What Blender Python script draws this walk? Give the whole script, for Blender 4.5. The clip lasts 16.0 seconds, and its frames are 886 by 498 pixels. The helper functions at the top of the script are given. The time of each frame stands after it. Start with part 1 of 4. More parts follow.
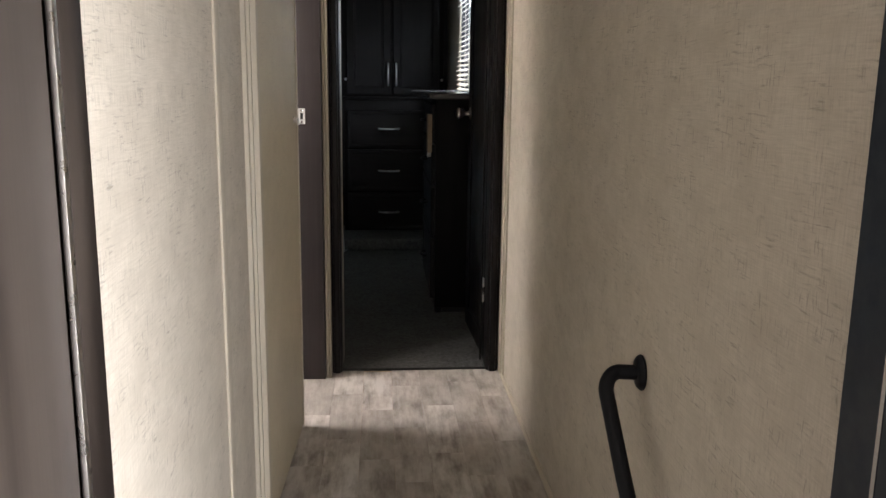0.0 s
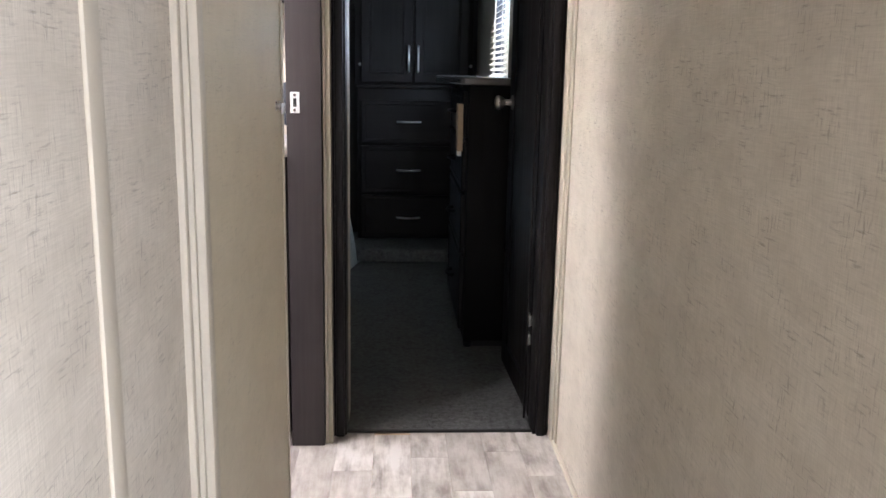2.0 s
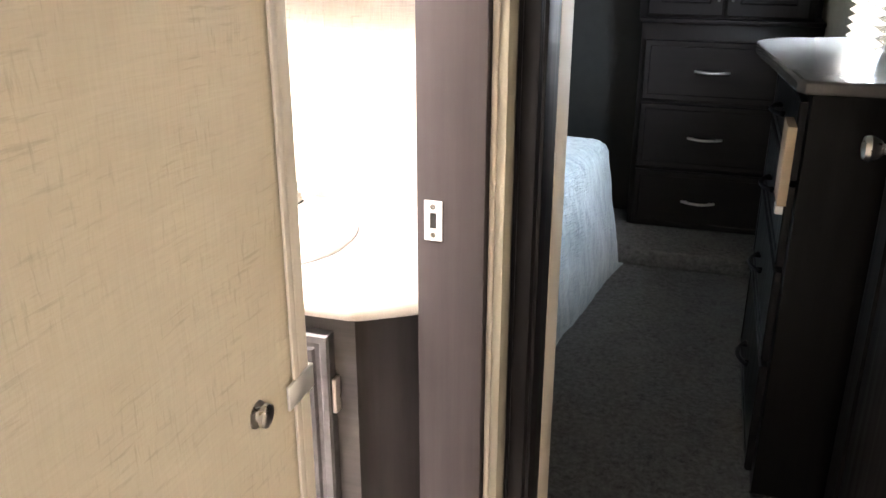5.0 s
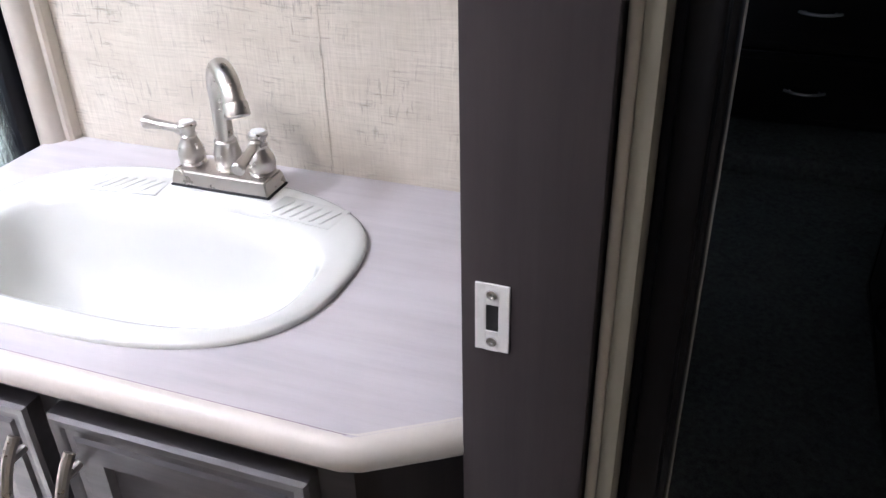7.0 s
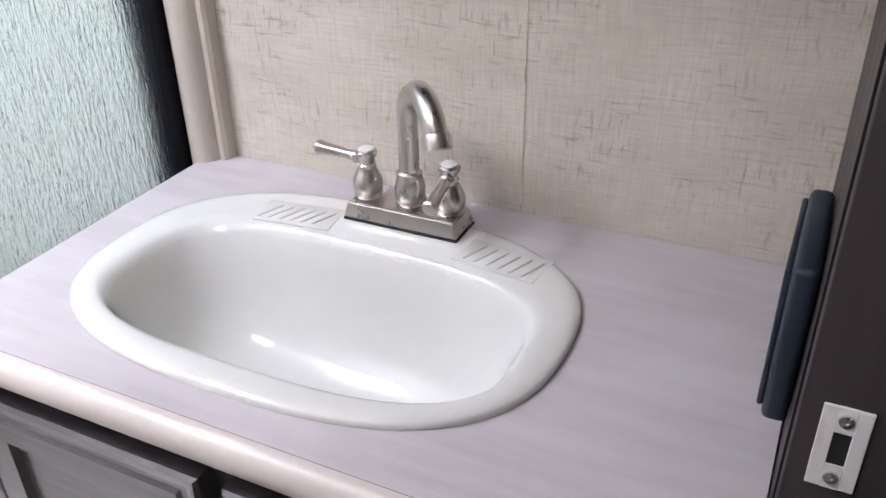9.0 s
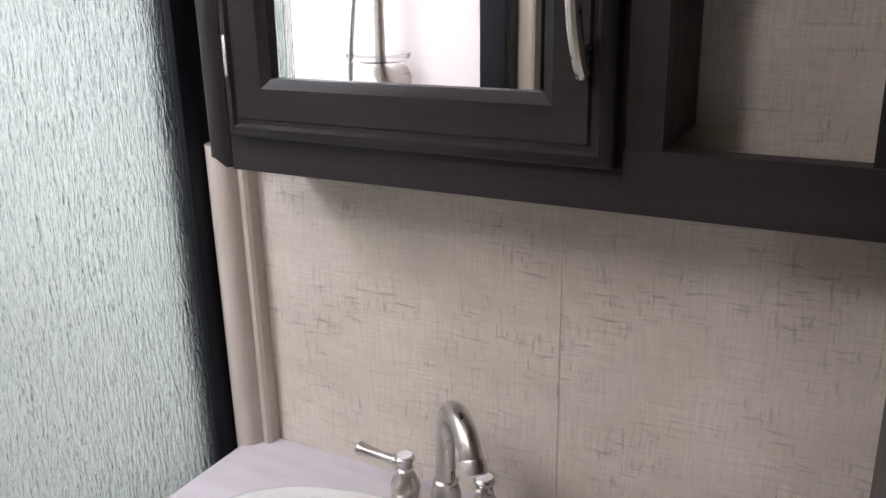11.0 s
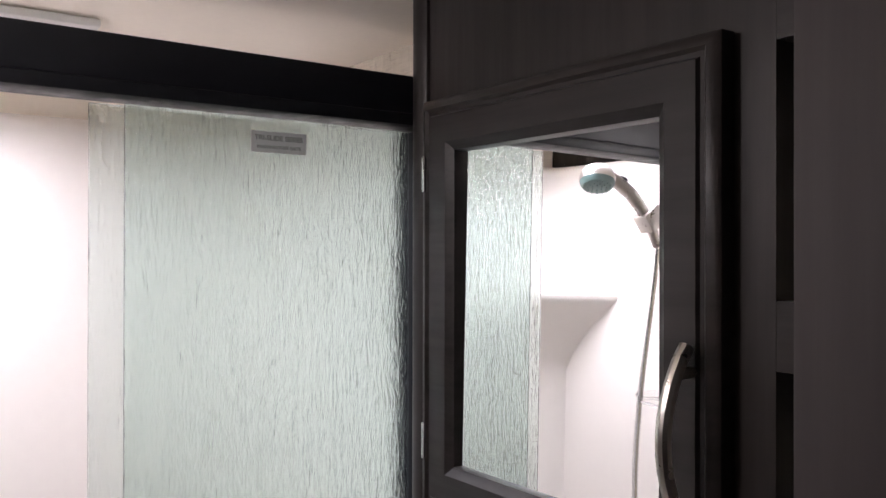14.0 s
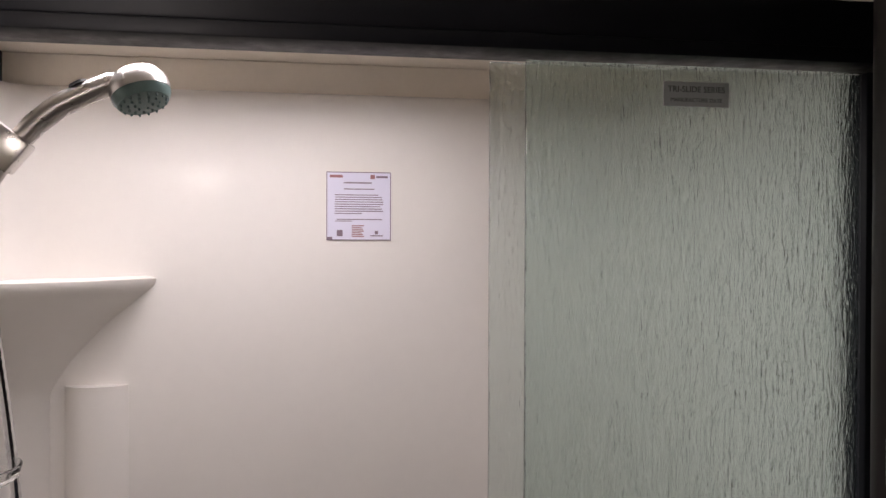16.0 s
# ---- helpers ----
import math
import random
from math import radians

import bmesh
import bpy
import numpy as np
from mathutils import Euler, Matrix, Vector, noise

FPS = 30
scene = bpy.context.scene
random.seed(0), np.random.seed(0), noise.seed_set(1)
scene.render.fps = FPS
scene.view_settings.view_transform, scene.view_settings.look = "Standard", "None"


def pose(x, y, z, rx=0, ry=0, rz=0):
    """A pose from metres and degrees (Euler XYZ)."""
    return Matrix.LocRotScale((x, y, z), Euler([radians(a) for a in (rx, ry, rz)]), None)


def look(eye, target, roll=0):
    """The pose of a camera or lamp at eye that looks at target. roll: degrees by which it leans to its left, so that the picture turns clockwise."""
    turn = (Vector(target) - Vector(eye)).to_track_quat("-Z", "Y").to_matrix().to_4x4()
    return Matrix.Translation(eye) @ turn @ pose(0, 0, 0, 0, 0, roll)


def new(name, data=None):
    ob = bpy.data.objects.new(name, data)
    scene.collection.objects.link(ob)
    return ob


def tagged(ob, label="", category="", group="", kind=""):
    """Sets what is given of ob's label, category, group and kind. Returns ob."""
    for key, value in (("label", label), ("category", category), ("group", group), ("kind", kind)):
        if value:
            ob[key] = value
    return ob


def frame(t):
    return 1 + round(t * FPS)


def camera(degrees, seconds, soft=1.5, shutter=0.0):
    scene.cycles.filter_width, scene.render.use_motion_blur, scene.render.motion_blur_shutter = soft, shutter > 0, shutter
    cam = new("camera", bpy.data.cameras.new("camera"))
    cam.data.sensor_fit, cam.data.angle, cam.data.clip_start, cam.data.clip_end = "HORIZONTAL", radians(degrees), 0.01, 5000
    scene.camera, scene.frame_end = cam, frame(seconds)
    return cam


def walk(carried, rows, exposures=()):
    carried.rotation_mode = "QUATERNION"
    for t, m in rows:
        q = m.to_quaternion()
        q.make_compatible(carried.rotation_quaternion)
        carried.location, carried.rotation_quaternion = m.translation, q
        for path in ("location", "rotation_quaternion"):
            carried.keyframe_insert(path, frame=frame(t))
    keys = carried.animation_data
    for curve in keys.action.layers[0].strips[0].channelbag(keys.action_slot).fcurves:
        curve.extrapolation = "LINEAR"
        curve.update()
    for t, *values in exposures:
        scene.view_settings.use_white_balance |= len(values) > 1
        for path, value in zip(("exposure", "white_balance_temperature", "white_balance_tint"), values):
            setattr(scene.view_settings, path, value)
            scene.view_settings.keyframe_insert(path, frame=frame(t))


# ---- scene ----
cam = camera(54.9, 16.0, 1.5)

# t, eye, target, roll
PATH = [
    (0, (0.047, 0.035, 1.119), (0.195, 1.989, 0.719), 0.7),
    (0.5, (0.048, 0.127, 1.105), (0.205, 2.08, 0.702), 0.8),
    (1, (0.038, 0.27, 1.1), (0.187, 2.223, 0.692), 0.8),
    (1.5, (0.016, 0.518, 1.091), (0.149, 2.472, 0.683), 1.0),
    (2, (0.048, 0.789, 1.064), (0.155, 2.743, 0.652), 1.1),
    (2.5, (0.101, 1.06, 1.083), (0.137, 3.016, 0.67), 1.1),
    (3, (0.086, 1.351, 1.109), (0.018, 3.305, 0.689), 1.2),
    (3.5, (0.093, 1.553, 1.17), (-0.083, 3.492, 0.711), 1.2),
    (4, (0.132, 1.753, 1.234), (-0.224, 3.651, 0.715), 1.0),
    (4.5, (0.137, 1.902, 1.324), (-0.37, 3.741, 0.724), 0.7),
    (4.7, (0.126, 1.972, 1.335), (-0.409, 3.788, 0.691), 0.4),
    (6.8, (-0.065, 2.585, 1.345), (-0.652, 4.190, 0.306), -1.4),
    (7, (-0.087, 2.627, 1.314), (-0.693, 4.228, 0.280), -1.4),
    (7.5, (-0.153, 2.680, 1.294), (-0.768, 4.241, 0.205), -1.9),
    (8, (-0.192, 2.701, 1.279), (-0.863, 4.233, 0.184), -1.9),
    (8.2, (-0.213, 2.697, 1.274), (-0.907, 4.228, 0.190), -1.6),
    (10.3, (-0.279, 2.700, 1.378), (-1.144, 4.306, 0.562), -1.8),
    (10.5, (-0.276, 2.705, 1.394), (-1.160, 4.327, 0.629), -1.8),
    (11, (-0.268, 2.712, 1.430), (-1.176, 4.379, 0.800), -1.3),
    (11.5, (-0.263, 2.702, 1.460), (-1.189, 4.416, 1.004), -1.1),
    (12, (-0.252, 2.688, 1.491), (-1.187, 4.425, 1.148), -1.2),
    (12.5, (-0.204, 2.686, 1.513), (-1.210, 4.404, 1.331), -0.9),
    (13, (-0.150, 2.714, 1.535), (-1.290, 4.352, 1.492), -0.3),
    (13.5, (-0.106, 2.785, 1.554), (-1.517, 4.202, 1.519), -0.3),
    (14, (-0.078, 2.812, 1.556), (-1.698, 3.977, 1.562), 0.1),
    (14.5, (-0.081, 2.819, 1.565), (-1.869, 3.716, 1.550), -0.3),
    (15, (-0.122, 2.828, 1.551), (-2.013, 3.478, 1.553), -0.1),
    (15.5, (-0.168, 2.855, 1.552), (-2.116, 3.310, 1.547), -0.1),
    (16, (-0.197, 2.849, 1.534), (-2.170, 3.176, 1.520), 0.2),
]
# t, stops, kelvin, tint
EXPOSURES = [
    (0.0, 1.2, 6600, 15), (0.5, 1.45, 6200, 15), (1.5, 1.78, 6000, 16), (2.5, 2.2, 6200, 18), (3.0, 2.25, 6500, 19), (3.5, 2.42, 6700, 19), (4.0, 2.58, 7000, 19), (4.7, 3.12, 6900, 18),
    (6.8, 0.80, 5600, 18), (8.2, 0.05, 5650, 19), (10.3, -0.02, 5950, 20), (11.0, -0.28, 6000, 21), (12.0, -0.54, 6000, 22), (12.5, -0.62, 6050, 22), (13.5, -0.48, 6100, 22), (14.0, -0.7, 6200, 22), (15.0, -1.8, 6600, 21), (16.0, -2.0, 6600, 20)]
SKYLIGHT, ENTRY, LIVING, BEDROOM, LAMP = 19.0, 48.0, 3.4, 6.8, 62.0
walk(cam, [(t, look(eye, target, roll)) for t, eye, target, roll in PATH], EXPOSURES)

# ---------------------------------------------------------------- light
world = bpy.data.worlds.new("world")
scene.world = world
world.use_nodes = True
wn = world.node_tree.nodes
sky = wn.new("ShaderNodeTexSky")
sky.sky_type, sky.sun_disc = "NISHITA", False
sky.sun_elevation, sky.sun_rotation = radians(48), radians(120)
wn["Background"].inputs["Strength"].default_value = 0.12
world.node_tree.links.new(sky.outputs["Color"], wn["Background"].inputs["Color"])

sun = new("sun", bpy.data.lights.new("sun", "SUN"))
sun.data.energy, sun.data.angle, sun.data.color = 2.5, radians(0.5), (1.0, 0.96, 0.9)
sun.matrix_world = look((3, -3, 6), (0, 0, 0))


def area(name, eye, target, wide, high, watts, colour):
    lamp = bpy.data.lights.new(name, "AREA")
    lamp.shape, lamp.size, lamp.size_y, lamp.energy, lamp.color = "RECTANGLE", wide, high, watts, colour
    ob = new(name, lamp)
    ob.matrix_world = look(eye, target)
    return ob


area("skylight_daylight", (-1.34, 2.76, 1.93), (-1.34, 2.76, 0.0), 0.25, 0.52, SKYLIGHT, (1.0, 0.97, 0.97))
area("entry_daylight", (0.62, -0.05, 0.45), (-2.0, -0.05, 0.30), 0.70, 1.70, ENTRY, (0.94, 0.97, 1.0))
area("living_daylight", (-0.55, -3.45, 0.75), (-0.4, 0.0, 0.6), 1.50, 0.80, LIVING, (1.0, 0.98, 0.96))
area("bedroom_daylight", (0.60, 4.75, 1.32), (-1.5, 4.75, 0.9), 0.48, 0.56, BEDROOM, (0.72, 0.88, 1.0))


# ---------------------------------------------------------------- materials
def material(name):
    m = bpy.data.materials.new(name)
    m.use_nodes = True
    return m, m.node_tree.nodes, m.node_tree.links, m.node_tree.nodes["Principled BSDF"]


def coords(nodes, links, scale, turn=(0, 0, 0)):
    tc, mp = nodes.new("ShaderNodeTexCoord"), nodes.new("ShaderNodeMapping")
    mp.inputs["Scale"].default_value, mp.inputs["Rotation"].default_value = scale, turn
    links.new(tc.outputs["Object"], mp.inputs["Vector"])
    return mp.outputs["Vector"]


def noise_tex(nodes, links, vector, scale, detail=4, rough=0.55):
    n = nodes.new("ShaderNodeTexNoise")
    n.inputs["Scale"].default_value, n.inputs["Detail"].default_value, n.inputs["Roughness"].default_value = scale, detail, rough
    if vector is not None:
        links.new(vector, n.inputs["Vector"])
    return n.outputs["Fac"]


def ramp(nodes, links, fac, stops):
    r = nodes.new("ShaderNodeValToRGB")
    e = r.color_ramp.elements
    while len(e) < len(stops):
        e.new(0.5)
    for k, (p, c) in enumerate(stops):
        e[k].position, e[k].color = p, (*c, 1) if len(c) == 3 else c
    links.new(fac, r.inputs["Fac"])
    return r.outputs["Color"]


def mix(nodes, links, fac, a, b, mode="MIX"):
    m = nodes.new("ShaderNodeMix")
    m.data_type, m.blend_type = "RGBA", mode
    for sock, v in ((m.inputs["Factor"], fac), (m.inputs["A"], a), (m.inputs["B"], b)):
        if isinstance(v, (float, int)):
            sock.default_value = v
        elif isinstance(v, tuple):
            sock.default_value = (*v, 1)
        else:
            links.new(v, sock)
    return m.outputs["Result"]


def bump(nodes, links, bsdf, height, strength, distance=0.002):
    b = nodes.new("ShaderNodeBump")
    b.inputs["Strength"].default_value, b.inputs["Distance"].default_value = strength, distance
    links.new(height, b.inputs["Height"])
    links.new(b.outputs["Normal"], bsdf.inputs["Normal"])


def grey(v):
    return (v, v, v)


def flatwall(nodes, links):
    """Coordinates along an upright wall: x + y and z."""
    tc = nodes.new("ShaderNodeTexCoord")
    sep, com, add = nodes.new("ShaderNodeSeparateXYZ"), nodes.new("ShaderNodeCombineXYZ"), nodes.new("ShaderNodeMath")
    links.new(tc.outputs["Object"], sep.inputs[0])
    links.new(sep.outputs["X"], add.inputs[0]), links.new(sep.outputs["Y"], add.inputs[1])
    links.new(add.outputs[0], com.inputs["X"]), links.new(sep.outputs["Z"], com.inputs["Y"])
    return com.outputs[0]


def scaled(nodes, links, vector, s):
    mp = nodes.new("ShaderNodeMapping")
    mp.inputs["Scale"].default_value = s
    links.new(vector, mp.inputs["Vector"])
    return mp.outputs["Vector"]


def wallpaper(name, base, dark, rough, slub):
    """Printed linen-look wallboard: woven threads both ways, darker slubs and broad mottling."""
    m, n, l, b = material(name)
    uv = flatwall(n, l)
    warp = n.new("ShaderNodeVectorMath")
    warp.operation = "MULTIPLY_ADD"
    drift = n.new("ShaderNodeTexNoise")
    drift.inputs["Scale"].default_value = 5.0
    l.new(uv, drift.inputs["Vector"])
    l.new(drift.outputs["Color"], warp.inputs[0])
    warp.inputs[1].default_value = (0.02, 0.02, 0)
    l.new(uv, warp.inputs[2])
    wv = warp.outputs[0]
    across = noise_tex(n, l, scaled(n, l, wv, (16, 420, 1)), 1.0, 4, 0.7)
    upright = noise_tex(n, l, scaled(n, l, wv, (420, 16, 1)), 1.0, 4, 0.7)
    broad = noise_tex(n, l, scaled(n, l, uv, (9, 13, 1)), 1.0, 5, 0.65)
    slub_h = noise_tex(n, l, scaled(n, l, wv, (26, 210, 1)), 1.0, 3, 0.6)
    slub_v = noise_tex(n, l, scaled(n, l, wv, (230, 34, 1)), 1.0, 3, 0.6)
    patch = noise_tex(n, l, scaled(n, l, uv, (11, 11, 1)), 1.0, 2)
    weave = mix(n, l, 0.5, across, upright)
    low, mid = tuple(0.62 * c for c in dark), tuple(0.72 * a + 0.28 * c for a, c in zip(dark, base))
    tone = ramp(n, l, weave, [(0.34, mid), (0.58, base)])
    tone = mix(n, l, ramp(n, l, broad, [(0.42, grey(0.0)), (0.68, grey(0.7))]), tone, mid)
    where = ramp(n, l, patch, [(0.42, grey(0.15)), (0.6, grey(1.0))])
    tone = mix(n, l, mix(n, l, 1.0, ramp(n, l, slub_h, [(0.56, grey(0)), (0.70, grey(slub))]), where, "MULTIPLY"), tone, low)
    tone = mix(n, l, mix(n, l, 1.0, ramp(n, l, slub_v, [(0.56, grey(0)), (0.70, grey(slub))]), where, "MULTIPLY"), tone, low)
    l.new(tone, b.inputs["Base Color"])
    b.inputs["Roughness"].default_value = rough
    bump(n, l, b, weave, 0.16, 0.0006)
    return m


def wood(name, light, dark, rough, along="Z", coat=0.0, contrast=(0.35, 0.68), fine=1.0, gloss=0.35):
    """Stained or printed wood with grain running along one axis."""
    m, n, l, b = material(name)
    s = {"X": (2.2, 46, 46), "Y": (46, 2.2, 46), "Z": (46, 46, 2.2)}[along]
    v = coords(n, l, tuple(fine * k for k in s))
    grain = noise_tex(n, l, v, 1.0, 6, 0.65)
    figure = noise_tex(n, l, coords(n, l, tuple(0.16 * k for k in s)), 1.0, 3)
    both = mix(n, l, 0.45, grain, figure)
    info = n.new("ShaderNodeObjectInfo")
    tone = ramp(n, l, both, [(contrast[0], dark), (contrast[1], light)])
    tone = mix(n, l, ramp(n, l, info.outputs["Random"], [(0.0, grey(0.0)), (1.0, grey(0.22))]), tone, dark)
    l.new(tone, b.inputs["Base Color"])
    l.new(ramp(n, l, grain, [(0.3, grey(rough + 0.1)), (0.7, grey(rough - 0.05))]), b.inputs["Roughness"])
    b.inputs["Coat Weight"].default_value, b.inputs["Coat Roughness"].default_value = coat, 0.18
    b.inputs["Specular IOR Level"].default_value = gloss
    bump(n, l, b, grain, 0.18, 0.0008)
    return m


def walnut_print():
    """Dark walnut print with wandering cathedral figure and fine upright pores."""
    m, n, l, b = material("walnut_panel_print")
    wave = n.new("ShaderNodeTexWave")
    wave.inputs["Scale"].default_value, wave.inputs["Distortion"].default_value = 1.0, 7.0
    wave.inputs["Detail"].default_value, wave.inputs["Detail Scale"].default_value = 3.0, 0.8
    l.new(coords(n, l, (7.0, 7.0, 0.9)), wave.inputs["Vector"])
    pores = noise_tex(n, l, coords(n, l, (150, 150, 5)), 1.0, 5, 0.65)
    broad = noise_tex(n, l, coords(n, l, (6, 6, 1.2)), 1.0, 3)
    both = mix(n, l, 0.45, wave.outputs["Fac"], mix(n, l, 0.5, pores, broad))
    l.new(ramp(n, l, both, [(0.25, (0.012, 0.0088, 0.0075)), (0.52, (0.030, 0.023, 0.019)), (0.78, (0.052, 0.041, 0.034))]), b.inputs["Base Color"])
    b.inputs["Roughness"].default_value, b.inputs["Specular IOR Level"].default_value = 0.5, 0.15
    bump(n, l, b, pores, 0.15, 0.0006)
    return m


def plain(name, colour, rough, metal=0.0, mottle=0.06, size=30.0, relief=0.05, coat=0.0):
    m, n, l, b = material(name)
    v = coords(n, l, (1, 1, 1))
    a, c = noise_tex(n, l, v, size, 4), noise_tex(n, l, v, size * 9, 3)
    f = mix(n, l, 0.4, a, c)
    lo, hi = tuple(k * (1 - mottle) for k in colour), tuple(min(1, k * (1 + mottle)) for k in colour)
    l.new(ramp(n, l, f, [(0.3, lo), (0.7, hi)]), b.inputs["Base Color"])
    l.new(ramp(n, l, a, [(0.3, grey(rough * 0.85)), (0.7, grey(min(1, rough * 1.2)))]), b.inputs["Roughness"])
    b.inputs["Metallic"].default_value, b.inputs["Coat Weight"].default_value = metal, coat
    b.inputs["Coat Roughness"].default_value = 0.08
    if relief:
        bump(n, l, b, c, relief, 0.001)
    return m


WALL = wallpaper("linen_wallboard", (0.62, 0.565, 0.478), (0.40, 0.355, 0.285), 0.62, 0.74)
DOORSKIN = wallpaper("linen_door_skin", (0.55, 0.485, 0.36), (0.45, 0.39, 0.275), 0.6, 0.42)
ESPRESSO = wood("espresso_wood", (0.031, 0.0245, 0.024), (0.008, 0.0065, 0.0065), 0.42, "Z", 0.03, gloss=0.25)
# Espresso toned below its own colour: the dim bedroom's shade sits in the base.
ESPRESSO_SHADED = wood("shaded_bedroom_espresso", (0.012, 0.0098, 0.0098), (0.0055, 0.0047, 0.0047), 0.42, "Z", 0.0, gloss=0.16)
ESPRESSO_SHADED_X = wood("shaded_bedroom_espresso_rail", (0.012, 0.0098, 0.0098), (0.0055, 0.0047, 0.0047), 0.42, "X", 0.0, gloss=0.16)
DRESSERTOP = plain("dark_grey_laminate", (0.10, 0.097, 0.094), 0.22, 0, 0.12, 26, 0.03)
ESPRESSO_X = wood("espresso_wood_rail", (0.033, 0.026, 0.0255), (0.008, 0.0065, 0.0065), 0.42, "X", 0.03, gloss=0.25)
JAMBWOOD = wood("brown_jamb_laminate", (0.056, 0.047, 0.047), (0.036, 0.030, 0.031), 0.5, "Z", 0.0, (0.3, 0.7), 1.4, gloss=0.12)
VANITYWOOD = wood("slate_vanity_wood", (0.085, 0.080, 0.086), (0.036, 0.034, 0.038), 0.34, "X", 0.9)
WALNUT = walnut_print()
CREAM = plain("cream_trim_vinyl", (0.50, 0.45, 0.36), 0.55, 0, 0.05, 24, 0.04)
TANTRIM = plain("tan_corner_vinyl", (0.37, 0.325, 0.26), 0.55, 0, 0.05, 24, 0.04)
CREAMGREY = plain("cream_corner_vinyl", (0.47, 0.42, 0.355), 0.35, 0, 0.04, 18, 0.03)
RAWEDGE = wood("raw_plywood_edge", (0.30, 0.275, 0.215), (0.25, 0.228, 0.175), 0.7, "Z")
CEIL = plain("ceiling_panel", (0.88, 0.81, 0.71), 0.6, 0, 0.03, 12, 0.05)
BLACK = plain("black_powder_coat", (0.009, 0.0095, 0.012), 0.46, 0, 0.12, 60, 0.05)
BLACK.node_tree.nodes["Principled BSDF"].inputs["Specular IOR Level"].default_value = 0.14
NAVYBLACK = plain("blue_black_laminate", (0.015, 0.023, 0.036), 0.4, 0, 0.12, 40, 0.05)
# Dresser carcass darkened past the bedroom wood to carry the shade on its side.
DRESSER_SHADED = wood("shaded_dresser_laminate", (0.008, 0.007, 0.0068), (0.0045, 0.004, 0.0039), 0.5, gloss=0.12)
# Near-black stands in for bedroom shade and stops unseen walls from filling the room.
WALL_SHADED = plain("shaded_bedroom_panel", (0.006, 0.0068, 0.0066), 0.55, 0, 0.15, 20, 0.05)
RUBBER = plain("black_rubber", (0.012, 0.012, 0.012), 0.7, 0, 0.1, 60, 0.1)
NICKEL = plain("brushed_nickel", (0.55, 0.52, 0.49), 0.30, 1.0, 0.03, 70, 0.0)
CHROME = plain("chrome", (0.72, 0.72, 0.73), 0.12, 1.0, 0.03, 20, 0.0)
SILVER = plain("satin_silver", (0.80, 0.79, 0.77), 0.42, 1.0, 0.03, 50, 0.0)
DARKVOID = plain("dark_slot", (0.012, 0.012, 0.011), 0.6, 0, 0.4, 90, 0.2)
SINKWHITE = plain("white_moulded_sink", (0.62, 0.625, 0.59), 0.16, 0, 0.015, 8, 0.01, 0.5)
ACRYLIC = plain("white_shower_acrylic", (0.80, 0.765, 0.72), 0.42, 0, 0.02, 5, 0.01, 0.30)
NOSE = plain("cream_counter_edge", (0.54, 0.50, 0.45), 0.35, 0, 0.05, 22, 0.04)
PAPER = plain("lilac_white_paper", (0.72, 0.70, 0.82), 0.7, 0, 0.02, 30, 0.03)
INK = plain("grey_print", (0.22, 0.16, 0.20), 0.7, 0, 0.1, 90, 0.0)
REDINK = plain("red_print", (0.34, 0.16, 0.17), 0.7, 0, 0.1, 90, 0.0)
TAGGREY = plain("grey_sticker", (0.60, 0.585, 0.60), 0.5, 0, 0.05, 60, 0.02)
TAGGREY.node_tree.nodes["Principled BSDF"].inputs["Transmission Weight"].default_value = 0.75
TEAL = plain("grey_green_nozzle_plastic", (0.12, 0.19, 0.18), 0.4, 0, 0.1, 80, 0.05)
TANWOOD = plain("tan_wood_edge", (0.50, 0.38, 0.25), 0.6, 0, 0.12, 50, 0.1)
SLATWHITE = plain("cream_blind_slat", (0.36, 0.315, 0.255), 0.45, 0, 0.04, 30, 0.03)
PLASTICWHITE = plain("white_plastic", (0.72, 0.71, 0.69), 0.3, 0, 0.03, 30, 0.02)


def counter_material():
    m, n, l, b = material("grey_laminate_counter")
    streak = noise_tex(n, l, coords(n, l, (5, 60, 5)), 1.0, 5, 0.65)
    cloud = noise_tex(n, l, coords(n, l, (6, 9, 6)), 1.0, 4)
    tone = ramp(n, l, mix(n, l, 0.5, streak, cloud), [(0.33, (0.40, 0.375, 0.385)), (0.66, (0.52, 0.49, 0.50))])
    l.new(tone, b.inputs["Base Color"])
    b.inputs["Roughness"].default_value = 0.36
    bump(n, l, b, streak, 0.06, 0.0005)
    return m


